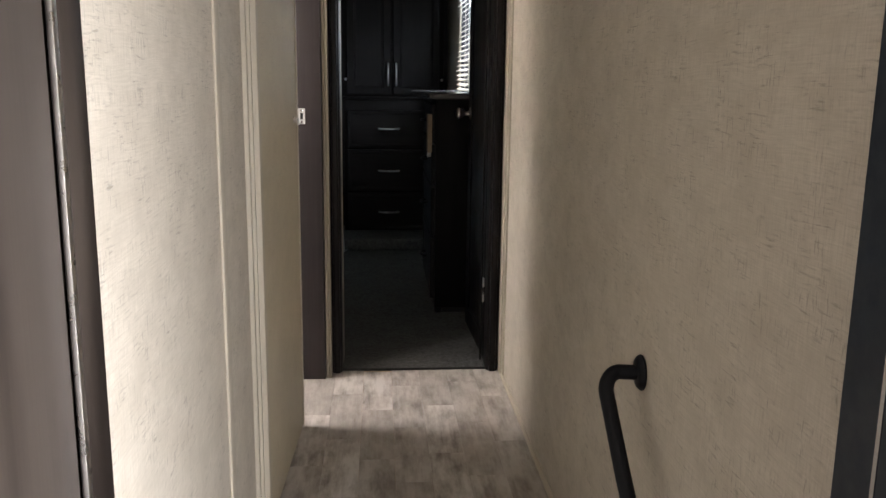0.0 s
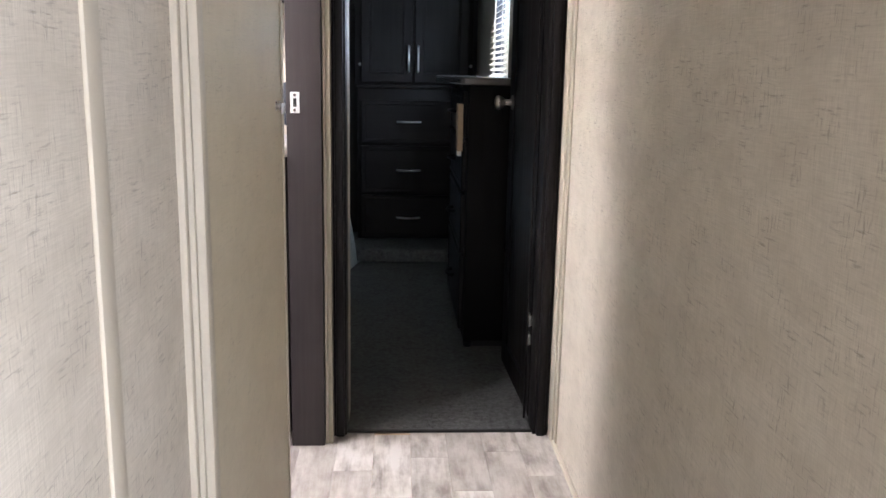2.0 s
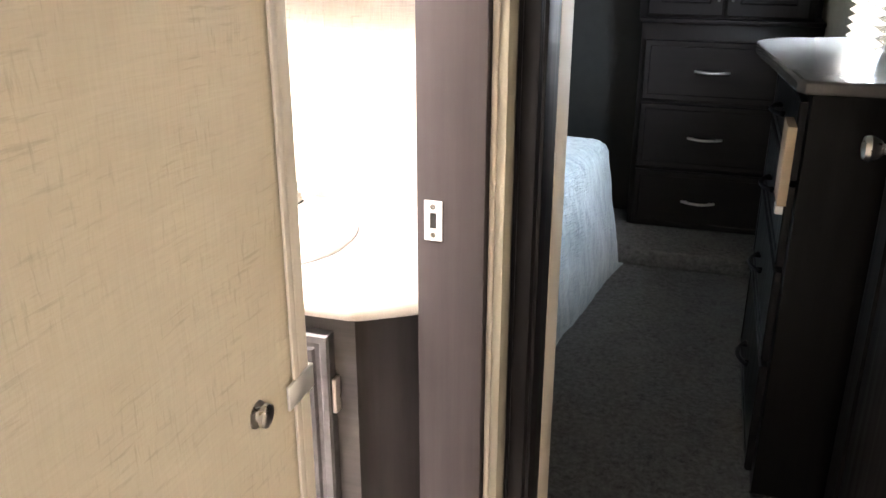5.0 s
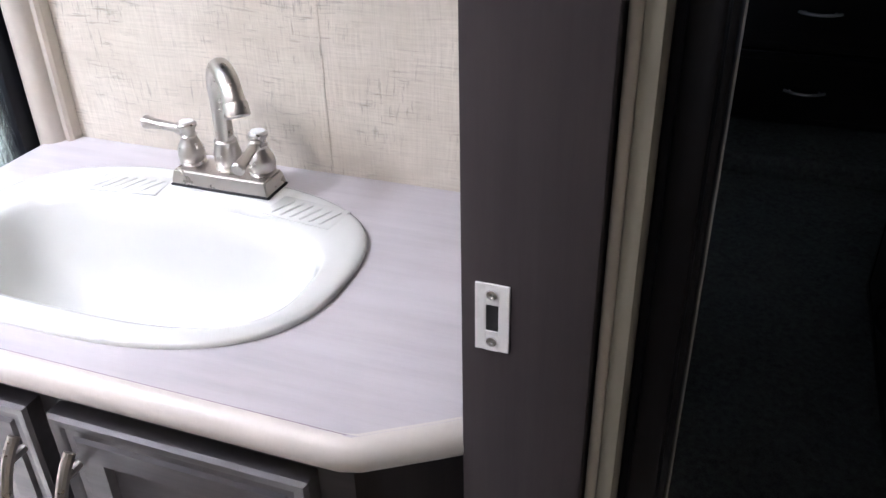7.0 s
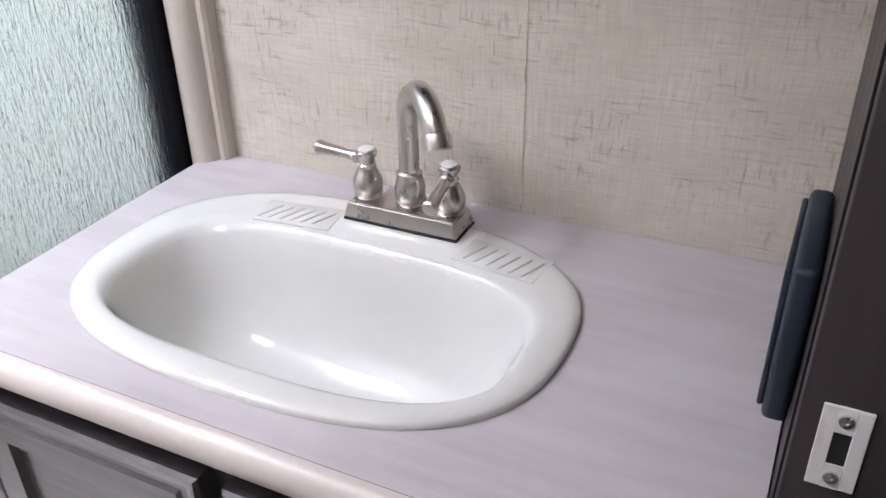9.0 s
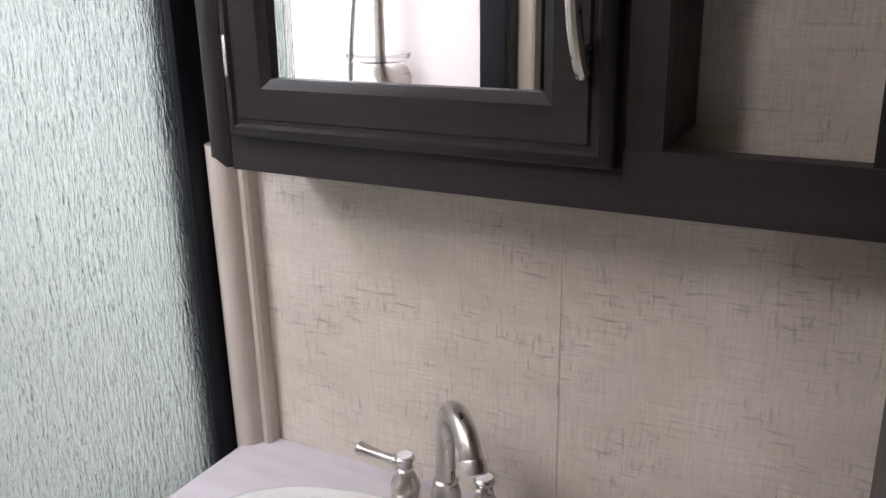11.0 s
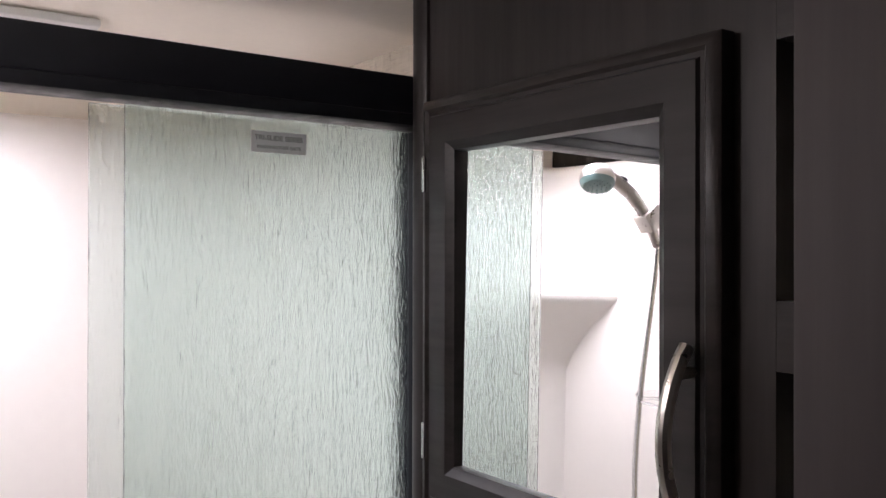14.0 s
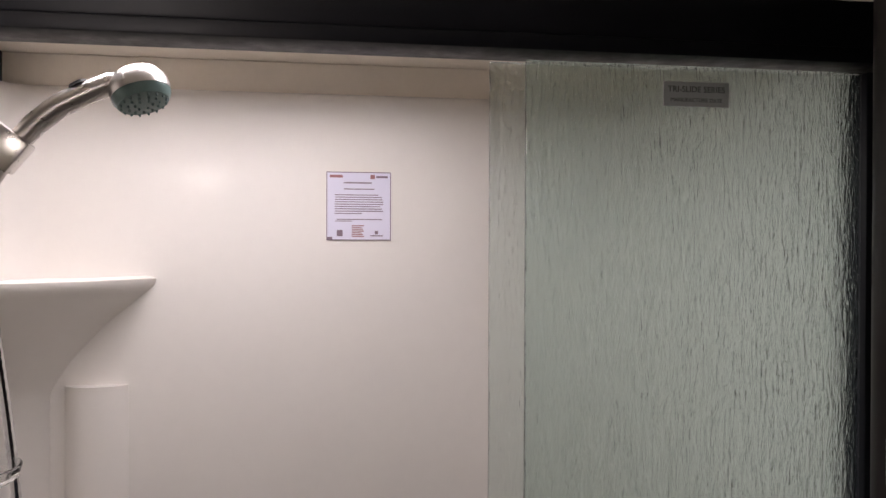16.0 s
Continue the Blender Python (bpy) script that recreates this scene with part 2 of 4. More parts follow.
def plank_material():
    m, n, l, b = material("grey_vinyl_plank")
    info, tc, off = n.new("ShaderNodeObjectInfo"), n.new("ShaderNodeTexCoord"), n.new("ShaderNodeVectorMath")
    off.operation = "MULTIPLY_ADD"
    comb = n.new("ShaderNodeCombineXYZ")
    l.new(info.outputs["Random"], comb.inputs[0]), l.new(info.outputs["Random"], comb.inputs[1])
    l.new(comb.outputs[0], off.inputs[0])
    off.inputs[1].default_value = (31, 57, 11)
    l.new(tc.outputs["Object"], off.inputs[2])
    grain = noise_tex(n, l, scaled(n, l, off.outputs[0], (48, 5, 5)), 1.0, 6, 0.65)
    blot = noise_tex(n, l, scaled(n, l, off.outputs[0], (15, 5.5, 9)), 1.0, 5, 0.62)
    tone = ramp(n, l, mix(n, l, 0.68, grain, blot), [(0.37, (0.20, 0.172, 0.150)), (0.47, (0.42, 0.382, 0.345)), (0.58, (0.64, 0.605, 0.565))])
    tone = mix(n, l, ramp(n, l, info.outputs["Random"], [(0.0, grey(0.0)), (1.0, grey(0.55))]), tone, (0.27, 0.235, 0.205))
    l.new(tone, b.inputs["Base Color"])
    l.new(ramp(n, l, grain, [(0.3, grey(0.5)), (0.7, grey(0.36))]), b.inputs["Roughness"])
    bump(n, l, b, grain, 0.15, 0.0006)
    return m


def carpet_material():
    m, n, l, b = material("charcoal_carpet")
    v = coords(n, l, (1, 1, 1))
    tuft, clump, shade = noise_tex(n, l, v, 380, 3, 0.7), noise_tex(n, l, v, 60, 3, 0.65), noise_tex(n, l, v, 9, 4, 0.6)
    tone = ramp(n, l, mix(n, l, 0.45, tuft, clump), [(0.36, (0.022, 0.022, 0.021)), (0.62, (0.165, 0.168, 0.165))])
    tone = mix(n, l, ramp(n, l, shade, [(0.35, grey(0)), (0.7, grey(0.45))]), tone, (0.15, 0.153, 0.15))
    l.new(tone, b.inputs["Base Color"])
    b.inputs["Roughness"].default_value = 0.95
    bump(n, l, b, mix(n, l, 0.5, tuft, clump), 1.0, 0.009)
    return m


def quilt_material():
    m, n, l, b = material("grey_blue_quilt")
    v = coords(n, l, (1, 1, 1))
    weave, crease = noise_tex(n, l, coords(n, l, (34, 26, 150)), 1.0, 3, 0.6), noise_tex(n, l, coords(n, l, (22, 22, 9)), 1.0, 4, 0.6)
    # Crease hollows take a darker blue, so fold shade is part of the colour.
    l.new(ramp(n, l, crease, [(0.3, (0.17, 0.215, 0.235)), (0.7, (0.30, 0.355, 0.38))]), b.inputs["Base Color"])
    b.inputs["Roughness"].default_value, b.inputs["Sheen Weight"].default_value = 0.75, 0.3
    bump(n, l, b, mix(n, l, 0.5, crease, weave), 0.9, 0.02)
    return m


def rain_glass():
    """Obscure shower glass: long upright ripples pressed into a pale sea-green pane."""
    m, n, l, b = material("rain_glass")
    drift = noise_tex(n, l, coords(n, l, (26, 26, 9)), 1.0, 2)
    push = n.new("ShaderNodeVectorMath")
    push.operation = "MULTIPLY_ADD"
    l.new(drift, push.inputs[0])
    push.inputs[1].default_value = (3.0, 3.0, 0.4)
    l.new(coords(n, l, (270, 270, 52)), push.inputs[2])
    big = noise_tex(n, l, push.outputs[0], 1.0, 1, 0.5)
    fine = noise_tex(n, l, coords(n, l, (560, 560, 150)), 1.0, 2)
    b.inputs["Base Color"].default_value = (0.845, 0.935, 0.912, 1)
    b.inputs["Transmission Weight"].default_value = 1.0
    b.inputs["Roughness"].default_value, b.inputs["IOR"].default_value = 0.04, 1.45
    bump(n, l, b, mix(n, l, 0.42, big, fine), 0.95, 0.0024)
    return m


def clear_plastic():
    m, n, l, b = material("clear_plastic")
    b.inputs["Base Color"].default_value = (0.95, 0.95, 0.95, 1)
    b.inputs["Transmission Weight"].default_value, b.inputs["Roughness"].default_value, b.inputs["IOR"].default_value = 1.0, 0.03, 1.18
    return m


def mirror_material():
    m, n, l, b = material("mirror_silver")
    b.inputs["Base Color"].default_value = (0.93, 0.95, 0.95, 1)
    b.inputs["Metallic"].default_value, b.inputs["Roughness"].default_value = 1.0, 0.01
    return m


def glow(name, colour, strength):
    m, n, l, b = material(name)
    b.inputs["Base Color"].default_value = (*colour, 1)
    b.inputs["Emission Color"].default_value, b.inputs["Emission Strength"].default_value = (*colour, 1), strength
    return m


COUNTER, PLANK, CARPET, QUILT = counter_material(), plank_material(), carpet_material(), quilt_material()
RAIN, CLEAR, MIRROR = rain_glass(), clear_plastic(), mirror_material()
OUTSIDE = glow("daylight_outside", (0.85, 0.92, 1.0), 2.2)
TREES = glow("shaded_outside", (0.50, 0.47, 0.42), 0.12)

# ---------------------------------------------------------------- mesh helpers
BASE = {}


def link(name, bm, mat, base=(0, 0, 0), smooth=None):
    me = bpy.data.meshes.new(name)
    bmesh.ops.recalc_face_normals(bm, faces=bm.faces)
    bmesh.ops.translate(bm, verts=bm.verts, vec=[-c for c in base])
    bm.to_mesh(me)
    bm.free()
    me.materials.append(mat)
    if smooth:
        me.shade_smooth()
        me.set_sharp_from_angle(angle=radians(smooth))
    return new(name, me)


def thing(name, base, label, category, group="", kind=""):
    ob = new(name)
    ob.empty_display_size = 0.05
    ob.location = base
    BASE[ob] = Vector(base)
    return tagged(ob, label, category, group, kind)


def part(name, bm, mat, parent, label="", smooth=35):
    base = BASE[parent]
    ob = link(name, bm, mat, base, smooth)
    ob.parent = parent
    BASE[ob] = base
    return tagged(ob, label)


def solid(name, bm, mat, label, category, group="", kind="", base=None, smooth=35):
    """A thing that is one mesh; its origin lies at the middle of its foot."""
    if base is None:
        xs, ys, zs = zip(*[v.co for v in bm.verts])
        base = ((min(xs) + max(xs)) / 2, (min(ys) + max(ys)) / 2, min(zs))
    if kind == "structure":
        base = (0, 0, 0)
    ob = link(name, bm, mat, base, smooth)
    ob.location = base
    BASE[ob] = Vector(base)
    return tagged(ob, label, category, group, kind)


def box(x0, x1, y0, y1, z0, z1, bevel=0.0, segments=2, bm=None):
    one = bmesh.new()
    bmesh.ops.create_cube(one, size=1.0)
    for v in one.verts:
        v.co = (x0 + (v.co.x + 0.5) * (x1 - x0), y0 + (v.co.y + 0.5) * (y1 - y0), z0 + (v.co.z + 0.5) * (z1 - z0))
    if bevel:
        bmesh.ops.bevel(one, geom=one.edges[:], offset=bevel, segments=segments, affect="EDGES", profile=0.5)
    return join(one, bm)


def join(one, bm):
    if bm is None:
        return one
    me = bpy.data.meshes.new("scratch")
    one.to_mesh(me)
    one.free()
    bm.from_mesh(me)
    bpy.data.meshes.remove(me)
    return bm


def prism(points, z0, z1, bevel=0.0, segments=2, bm=None):
    """An upright prism over a plan outline."""
    one = bmesh.new()
    low = [one.verts.new((x, y, z0)) for x, y in points]
    top = [one.verts.new((x, y, z1)) for x, y in points]
    one.faces.new(low), one.faces.new(top)
    n = len(points)
    for k in range(n):
        one.faces.new((low[k], low[(k + 1) % n], top[(k + 1) % n], top[k]))
    if bevel:
        rims = [e for e in one.edges if abs(e.verts[0].co.z - e.verts[1].co.z) < 1e-6]
        bmesh.ops.bevel(one, geom=rims, offset=bevel, segments=segments, affect="EDGES", profile=0.5)
    return join(one, bm)


def tube(path, radius, sides=14, bm=None, caps=True):
    """A round bar along a path; radius may be one number or one for each point."""
    one = bmesh.new()
    pts = [Vector(p) for p in path]
    rad = radius if isinstance(radius, (list, tuple)) else [radius] * len(pts)
    rings, up = [], None
    for k, p in enumerate(pts):
        way = (pts[min(k + 1, len(pts) - 1)] - pts[max(k - 1, 0)]).normalized()
        if up is None:
            up = way.orthogonal().normalized()
        side = way.cross(up).normalized()
        up = side.cross(way).normalized()
        rings.append([one.verts.new(p + rad[k] * (math.cos(a) * up + math.sin(a) * side)) for a in (math.tau * i / sides for i in range(sides))])
    for a, b in zip(rings, rings[1:]):
        for i in range(sides):
            one.faces.new((a[i], a[(i + 1) % sides], b[(i + 1) % sides], b[i]))
    if caps:
        one.faces.new(rings[0]), one.faces.new(rings[-1])
    return join(one, bm)


def lathe(profile, origin, axis=(0, 0, 1), sides=28, bm=None):
    """A turned body: pairs of distance along the axis and radius."""
    one = bmesh.new()
    axis = Vector(axis).normalized()
    u = axis.orthogonal().normalized()
    w = axis.cross(u)
    rings = []
    for d, r in profile:
        c = Vector(origin) + d * axis
        rings.append([one.verts.new(c + max(r, 1e-4) * (math.cos(a) * u + math.sin(a) * w)) for a in (math.tau * i / sides for i in range(sides))])
    for a, b in zip(rings, rings[1:]):
        for i in range(sides):
            one.faces.new((a[i], a[(i + 1) % sides], b[(i + 1) % sides], b[i]))
    one.faces.new(rings[0]), one.faces.new(rings[-1])
    return join(one, bm)


def panel(x0, x1, z0, z1, y, steps, back, fill=True):
    """A moulded leaf that faces -y: rectangular steps of (inset, depth behind the face), closed by a back."""
    bm = bmesh.new()

    def ring(inset, yy):
        return [bm.verts.new(p) for p in ((x0 + inset, yy, z0 + inset), (x1 - inset, yy, z0 + inset), (x1 - inset, yy, z1 - inset), (x0 + inset, yy, z1 - inset))]

    rings = [ring(0, y + back)] + [ring(i, y + d) for i, d in steps]
    if not fill:
        rings.append(ring(steps[-1][0], y + back))
    for a, b in zip(rings, rings[1:]):
        for k in range(4):
            bm.faces.new((a[k], a[(k + 1) % 4], b[(k + 1) % 4], b[k]))
    if fill:
        bm.faces.new(rings[-1]), bm.faces.new(rings[0])
    else:
        for k in range(4):
            bm.faces.new((rings[0][k], rings[0][(k + 1) % 4], rings[-1][(k + 1) % 4], rings[-1][k]))
    return bm


def turned(bm, m):
    bmesh.ops.transform(bm, matrix=m, verts=bm.verts)
    return bm


def arch_handle(a, b, out, rise=0.030, radius=0.0058, sides=10):
    """A bowed bar pull between two feet, standing off along the way out."""
    a, b, out = Vector(a), Vector(b), Vector(out)
    pts = [a.lerp(b, k / 14) + out * (0.006 + rise * math.sin(math.pi * k / 14) ** 0.8) for k in range(15)]
    bm = tube(pts, radius, sides)
    for f in (0.14, 0.86):
        p = a.lerp(b, f)
        tube([p, p + out * (0.006 + rise * math.sin(math.pi * f) ** 0.8)], 0.0045, 8, bm)
    return bm


STEPS_RAISED = [(0.0, 0.004), (0.003, 0.0), (0.012, 0.0015), (0.015, 0.004), (0.022, 0.0045), (0.026, 0.0015), (0.050, 0.002), (0.054, 0.009), (0.060, 0.010), (0.085, 0.010)]

# ---------------------------------------------------------------- structure
CEILING = 1.84
RIGHT = 0.512


def structure(name, bm, mat, label, category):
    return solid(name, bm, mat, label, category, kind="structure", smooth=30)


floor = structure("floor", box(-0.98, 0.56, 1.60, 3.18, -0.05, -0.005), TANWOOD, "grey vinyl plank floor of the upper hallway", "floor")
structure("bathroom_floor", box(-1.69, -0.98, 0.90, 3.50, -0.05, -0.002, bm=box(-0.98, -0.36, 0.90, 1.60, -0.05, -0.002)), CREAMGREY, "plain bathroom floor under the shower", "floor")
structure("lower_floor", box(-1.70, 0.56, -3.52, 1.10, -0.60, -0.55), WALNUT, "brown floor of the living area below the steps", "floor")
stair = structure("stair", box(-0.25, 0.512, 1.10, 1.35, -0.55, -0.367, 0.006), WALNUT, "carpeted hallway steps going up to the bedroom level", "stair")
structure("stair_upper", box(-0.25, 0.512, 1.35, 1.60, -0.55, -0.183, 0.006), WALNUT, "upper hallway step below the plank floor", "stair")
structure("stair_riser", box(-0.98, 0.512, 1.60, 1.63, -0.60, -0.052), WALNUT, "riser board under the hallway floor edge", "stair")
structure("bedroom_floor", box(-2.02, 0.56, 3.18, 6.00, -0.05, 0.004), CARPET, "charcoal carpet of the dim bedroom", "floor")
structure("carpet_step", box(-2.02, 0.51, 5.44, 5.99, 0.004, 0.080, 0.012, 3), CARPET, "low carpeted step in front of the drawers", "step")
structure("bath_subfloor", box(-1.69, -0.25, 3.18, 3.50, -0.05, -0.002), CREAMGREY, "bathroom floor under the vanity", "floor")

wall = box(RIGHT, 0.56, 0.33, 4.48, -0.6, CEILING)
box(RIGHT, 0.56, 5.02, 6.00, -0.05, CEILING, bm=wall)
box(RIGHT, 0.56, 4.48, 5.02, -0.05, 0.975, bm=wall)
box(RIGHT, 0.56, 4.48, 5.02, 1.62, CEILING, bm=wall)
box(RIGHT, 0.56, -0.42, 0.33, 1.36, CEILING, bm=wall)
box(RIGHT, 0.56, -3.52, -0.42, -0.6, CEILING, bm=wall)
structure("wall_right", wall, WALL, "cream linen-look wallboard along the hallway", "wall")
structure("wall_left", box(-0.35, -0.25, 0.90, 1.99, -0.6, CEILING), WALL, "cream linen-look wallboard beside the steps", "wall")
structure("wall_pocket", box(-0.33, -0.252, 1.992, 2.54, -0.05, CEILING), WALL, "cream wallboard behind the sliding door", "wall")
structure("wall_jamb", box(-0.249, -0.1558, 3.112, 3.498, -0.05, CEILING), ESPRESSO, "espresso end wall beside the vanity", "wall")
structure("wall_vanity", box(-1.69, -0.249, 3.46, 3.50, -0.05, CEILING), WALL, "beige linen-look wallboard behind the sink", "wall")
structure("wall_shower_outer", box(-1.73, -1.69, 0.90, 3.50, -0.05, CEILING), WALL, "outer bathroom wall behind the shower", "wall")
structure("wall_bathroom_front", box(-1.69, -0.35, 0.86, 0.90, -0.6, CEILING), WALL, "cream wallboard closing the bathroom", "wall")
structure("wall_shower_end", box(-1.69, -0.962, 2.335, 2.372, -0.05, CEILING), ESPRESSO, "dark partition at the shower head end", "wall")
structure("wall_bedroom_far", box(-2.02, 0.51, 5.95, 6.00, -0.05, CEILING), WALL_SHADED, "far wall of the bedroom, shade put into its colour", "wall")
structure("wall_bedroom_left", box(-2.06, -2.02, 3.46, 6.00, -0.05, CEILING), WALL_SHADED, "unseen left wall of the bedroom, darkened against bounced light", "wall")
structure("wall_bedroom_near", box(-2.02, -1.73, 3.46, 3.50, -0.05, CEILING), WALL_SHADED, "unseen near wall of the bedroom, darkened against bounced light", "wall")
back = box(-1.70, -1.32, -3.55, -3.52, -0.6, CEILING)
box(0.22, 0.56, -3.55, -3.52, -0.6, CEILING, bm=back)
box(-1.32, 0.22, -3.55, -3.52, -0.6, 0.34, bm=back)
box(-1.32, 0.22, -3.55, -3.52, 1.16, CEILING, bm=back)
structure("wall_living_back", back, WALL, "living area wall with a wide window", "wall")
structure("wall_living_left", box(-1.74, -1.70, -3.52, 0.86, -0.6, CEILING), WALL, "living area side wall", "wall")

# ceiling with the skylight opening over the shower
top = box(-1.74, -1.48, -3.55, 6.00, CEILING, CEILING + 0.04)
box(-1.20, 0.56, -3.55, 6.00, CEILING, CEILING + 0.04, bm=top)
box(-1.48, -1.20, -3.55, 2.48, CEILING, CEILING + 0.04, bm=top)
box(-1.48, -1.20, 3.04, 6.00, CEILING, CEILING + 0.04, bm=top)
box(-2.06, -1.74, 3.46, 6.00, CEILING, CEILING + 0.04, bm=top)
structure("ceiling", top, CEIL, "smooth warm white ceiling panels", "ceiling")

# skylight
sk = thing("skylight", (-1.34, 2.76, CEILING), "white framed acrylic skylight over the shower, bright with daylight", "skylight", kind="structure")
rim = box(-1.515, -1.48, 2.44, 3.08, CEILING - 0.012, CEILING - 0.001, 0.003)
box(-1.20, -1.165, 2.44, 3.08, CEILING - 0.012, CEILING - 0.001, 0.003, bm=rim)
box(-1.48, -1.20, 2.44, 2.48, CEILING - 0.012, CEILING - 0.001, 0.003, bm=rim)
box(-1.48, -1.20, 3.04, 3.08, CEILING - 0.012, CEILING - 0.001, 0.003, bm=rim)
part("skylight_flange", rim, PLASTICWHITE, sk)
shaft = box(-1.485, -1.48, 2.475, 3.045, CEILING, CEILING + 0.11)
box(-1.20, -1.195, 2.475, 3.045, CEILING, CEILING + 0.11, bm=shaft)
box(-1.48, -1.20, 2.475, 2.48, CEILING, CEILING + 0.11, bm=shaft)
box(-1.48, -1.20, 3.04, 3.045, CEILING, CEILING + 0.11, bm=shaft)
part("skylight_shaft", shaft, PLASTICWHITE, sk)
part("skylight_dome", box(-1.49, -1.19, 2.47, 3.05, CEILING + 0.112, CEILING + 0.125, 0.003), OUTSIDE, sk, "glowing milky acrylic dome")

# hallway trims
structure("trim_batten", box(-0.250, -0.2445, 1.625, 1.668, -0.5, CEILING, 0.002), CREAM, "flat cream batten covering a wallboard joint", "trim")
cas = box(-0.262, -0.240, 1.952, 1.971, -0.18, CEILING, 0.004)
box(-0.262, -0.233, 1.971, 1.983, -0.18, CEILING, 0.003, bm=cas)
box(-0.262, -0.221, 1.983, 2.018, -0.05, CEILING, 0.004, bm=cas)
structure("trim_pocket", cas, CREAM, "ribbed cream moulding beside the sliding door", "trim")
structure("trim_corner_left", box(-0.1535, -0.1452, 3.094, 3.150, 0, CEILING, 0.003, 3), TANTRIM, "cream corner moulding beside the bedroom door", "trim")
structure("trim_corner_edge", box(-0.1451, -0.1335, 3.098, 3.150, 0, CEILING, 0.001), RAWEDGE, "raw wallboard edge of the corner moulding", "trim")
structure("trim_corner_right", box(0.500, 0.5115, 3.090, 3.150, 0, CEILING, 0.003, bm=box(0.505, 0.5115, 3.060, 3.088, 0, CEILING, 0.002)), CREAM, "narrow cream moulding beside the dark door frame", "trim")
structure("baseboard", box(0.499, 0.5118, 1.60, 3.085, 0.0, 0.016, 0.005), CREAM, "thin cream shoe moulding along the floor", "baseboard")
post_plan = [(-0.971, 3.459), (-0.971, 3.440), (-0.968, 3.431), (-0.962, 3.4255), (-0.954, 3.4230), (-0.946, 3.4240), (-0.939, 3.4285), (-0.9345, 3.4350), (-0.9325, 3.4420), (-0.9310, 3.4425), (-0.9285, 3.4400), (-0.9240, 3.4405), (-0.9205, 3.4450), (-0.9190, 3.459)]
structure("trim_shower_post", prism(post_plan, -0.002, 1.2425), CREAMGREY, "cream rounded corner post beside the shower", "trim")
structure("trim_shower_post_far", box(-0.962, -0.930, 2.318, 2.346, -0.002, CEILING, 0.008, 3), CREAMGREY, "cream corner post at the far shower end", "trim")

# door jamb with strike plate
jamb = thing("door_frame", (-0.208, 3.097, 0), "brown wood-look door jamb with a nickel strike plate", "door frame", kind="structure")
part("jamb_board", box(-0.2475, -0.1555, 3.083, 3.111, 0, CEILING, 0.0015), JAMBWOOD, jamb)
SX, SZ = -0.2245, 0.9715
plate = box(SX - 0.0122, SX - 0.0045, 3.0812, 3.0832, SZ - 0.0275, SZ + 0.0275, 0.0004, 1)
box(SX + 0.0045, SX + 0.0122, 3.0812, 3.0832, SZ - 0.0275, SZ + 0.0275, 0.0004, 1, bm=plate)
box(SX - 0.0045, SX + 0.0045, 3.0812, 3.0832, SZ - 0.0275, SZ - 0.0110, bm=plate)
box(SX - 0.0045, SX + 0.0045, 3.0812, 3.0832, SZ + 0.0110, SZ + 0.0275, bm=plate)
# White base colour imitates the bright reflection on the metal plate.
strike = part("strike_plate", plate, PLASTICWHITE, jamb, "satin silver strike plate, its sheen put in as white", None)
# Flat dark sheet in place of the shade inside the latch hole.
part("latch_slot", box(SX - 0.0046, SX + 0.0046, 3.0822, 3.0830, SZ - 0.0112, SZ + 0.0112), DARKVOID, strike, "", None)
for z in (SZ - 0.0195, SZ + 0.0195):
    part("screw", lathe([(0, 0.0042), (0.0012, 0.0038), (0.0016, 0.0014), (0.0010, 0.0008)], (SX, 3.0813, z), (0, -1, 0), 14), CHROME, strike)

# sliding bathroom door
door = thing("sliding_door", (-0.21, 2.35, 0), "cream linen-covered sliding bathroom door, left half open", "door", kind="structure")
leaf = part("door_leaf", prism([(-0.2235, 2.0185), (-0.1995, 2.634), (-0.2270, 2.634), (-0.2505, 2.0185)], 0.012, 1.80, 0.001), DOORSKIN, door)
part("edge_strip", box(-0.2285, -0.1965, 2.634, 2.654, 0.012, 1.80, 0.004, 3), CREAM, door)
part("edge_bead", box(-0.1985, -0.1955, 2.625, 2.634, 0.012, 1.80, 0.001), CREAM, door)
latch = part("latch_plate", box(-0.1972, -0.1945, 2.612, 2.657, 0.966, 0.988, 0.0008, bm=box(-0.225, -0.1975, 2.654, 2.6565, 0.966, 0.988)), SILVER, door)
part("thumb_turn", lathe([(0, 0.0115), (0.002, 0.0115), (0.003, 0.006), (0.006, 0.006), (0.007, 0.0095), (0.0105, 0.0095), (0.0113, 0.007)], (-0.2035, 2.574, 0.985), (1, 0, 0), 20), NICKEL, latch)
structure("door_head", box(-0.26, -0.157, 2.06, 3.083, 1.802, CEILING), JAMBWOOD, "dark track board over the sliding door", "door frame")

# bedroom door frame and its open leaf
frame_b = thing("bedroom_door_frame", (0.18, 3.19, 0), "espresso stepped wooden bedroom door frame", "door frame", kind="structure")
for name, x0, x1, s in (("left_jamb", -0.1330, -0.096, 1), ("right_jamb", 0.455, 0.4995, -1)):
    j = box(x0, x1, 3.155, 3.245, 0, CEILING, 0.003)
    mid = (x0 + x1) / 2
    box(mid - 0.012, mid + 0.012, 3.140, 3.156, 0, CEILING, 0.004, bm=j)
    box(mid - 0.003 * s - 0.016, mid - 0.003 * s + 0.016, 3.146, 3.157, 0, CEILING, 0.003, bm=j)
    part(name, j, ESPRESSO_SHADED, frame_b)
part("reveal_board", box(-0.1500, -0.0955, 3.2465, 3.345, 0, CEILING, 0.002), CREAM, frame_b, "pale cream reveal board")
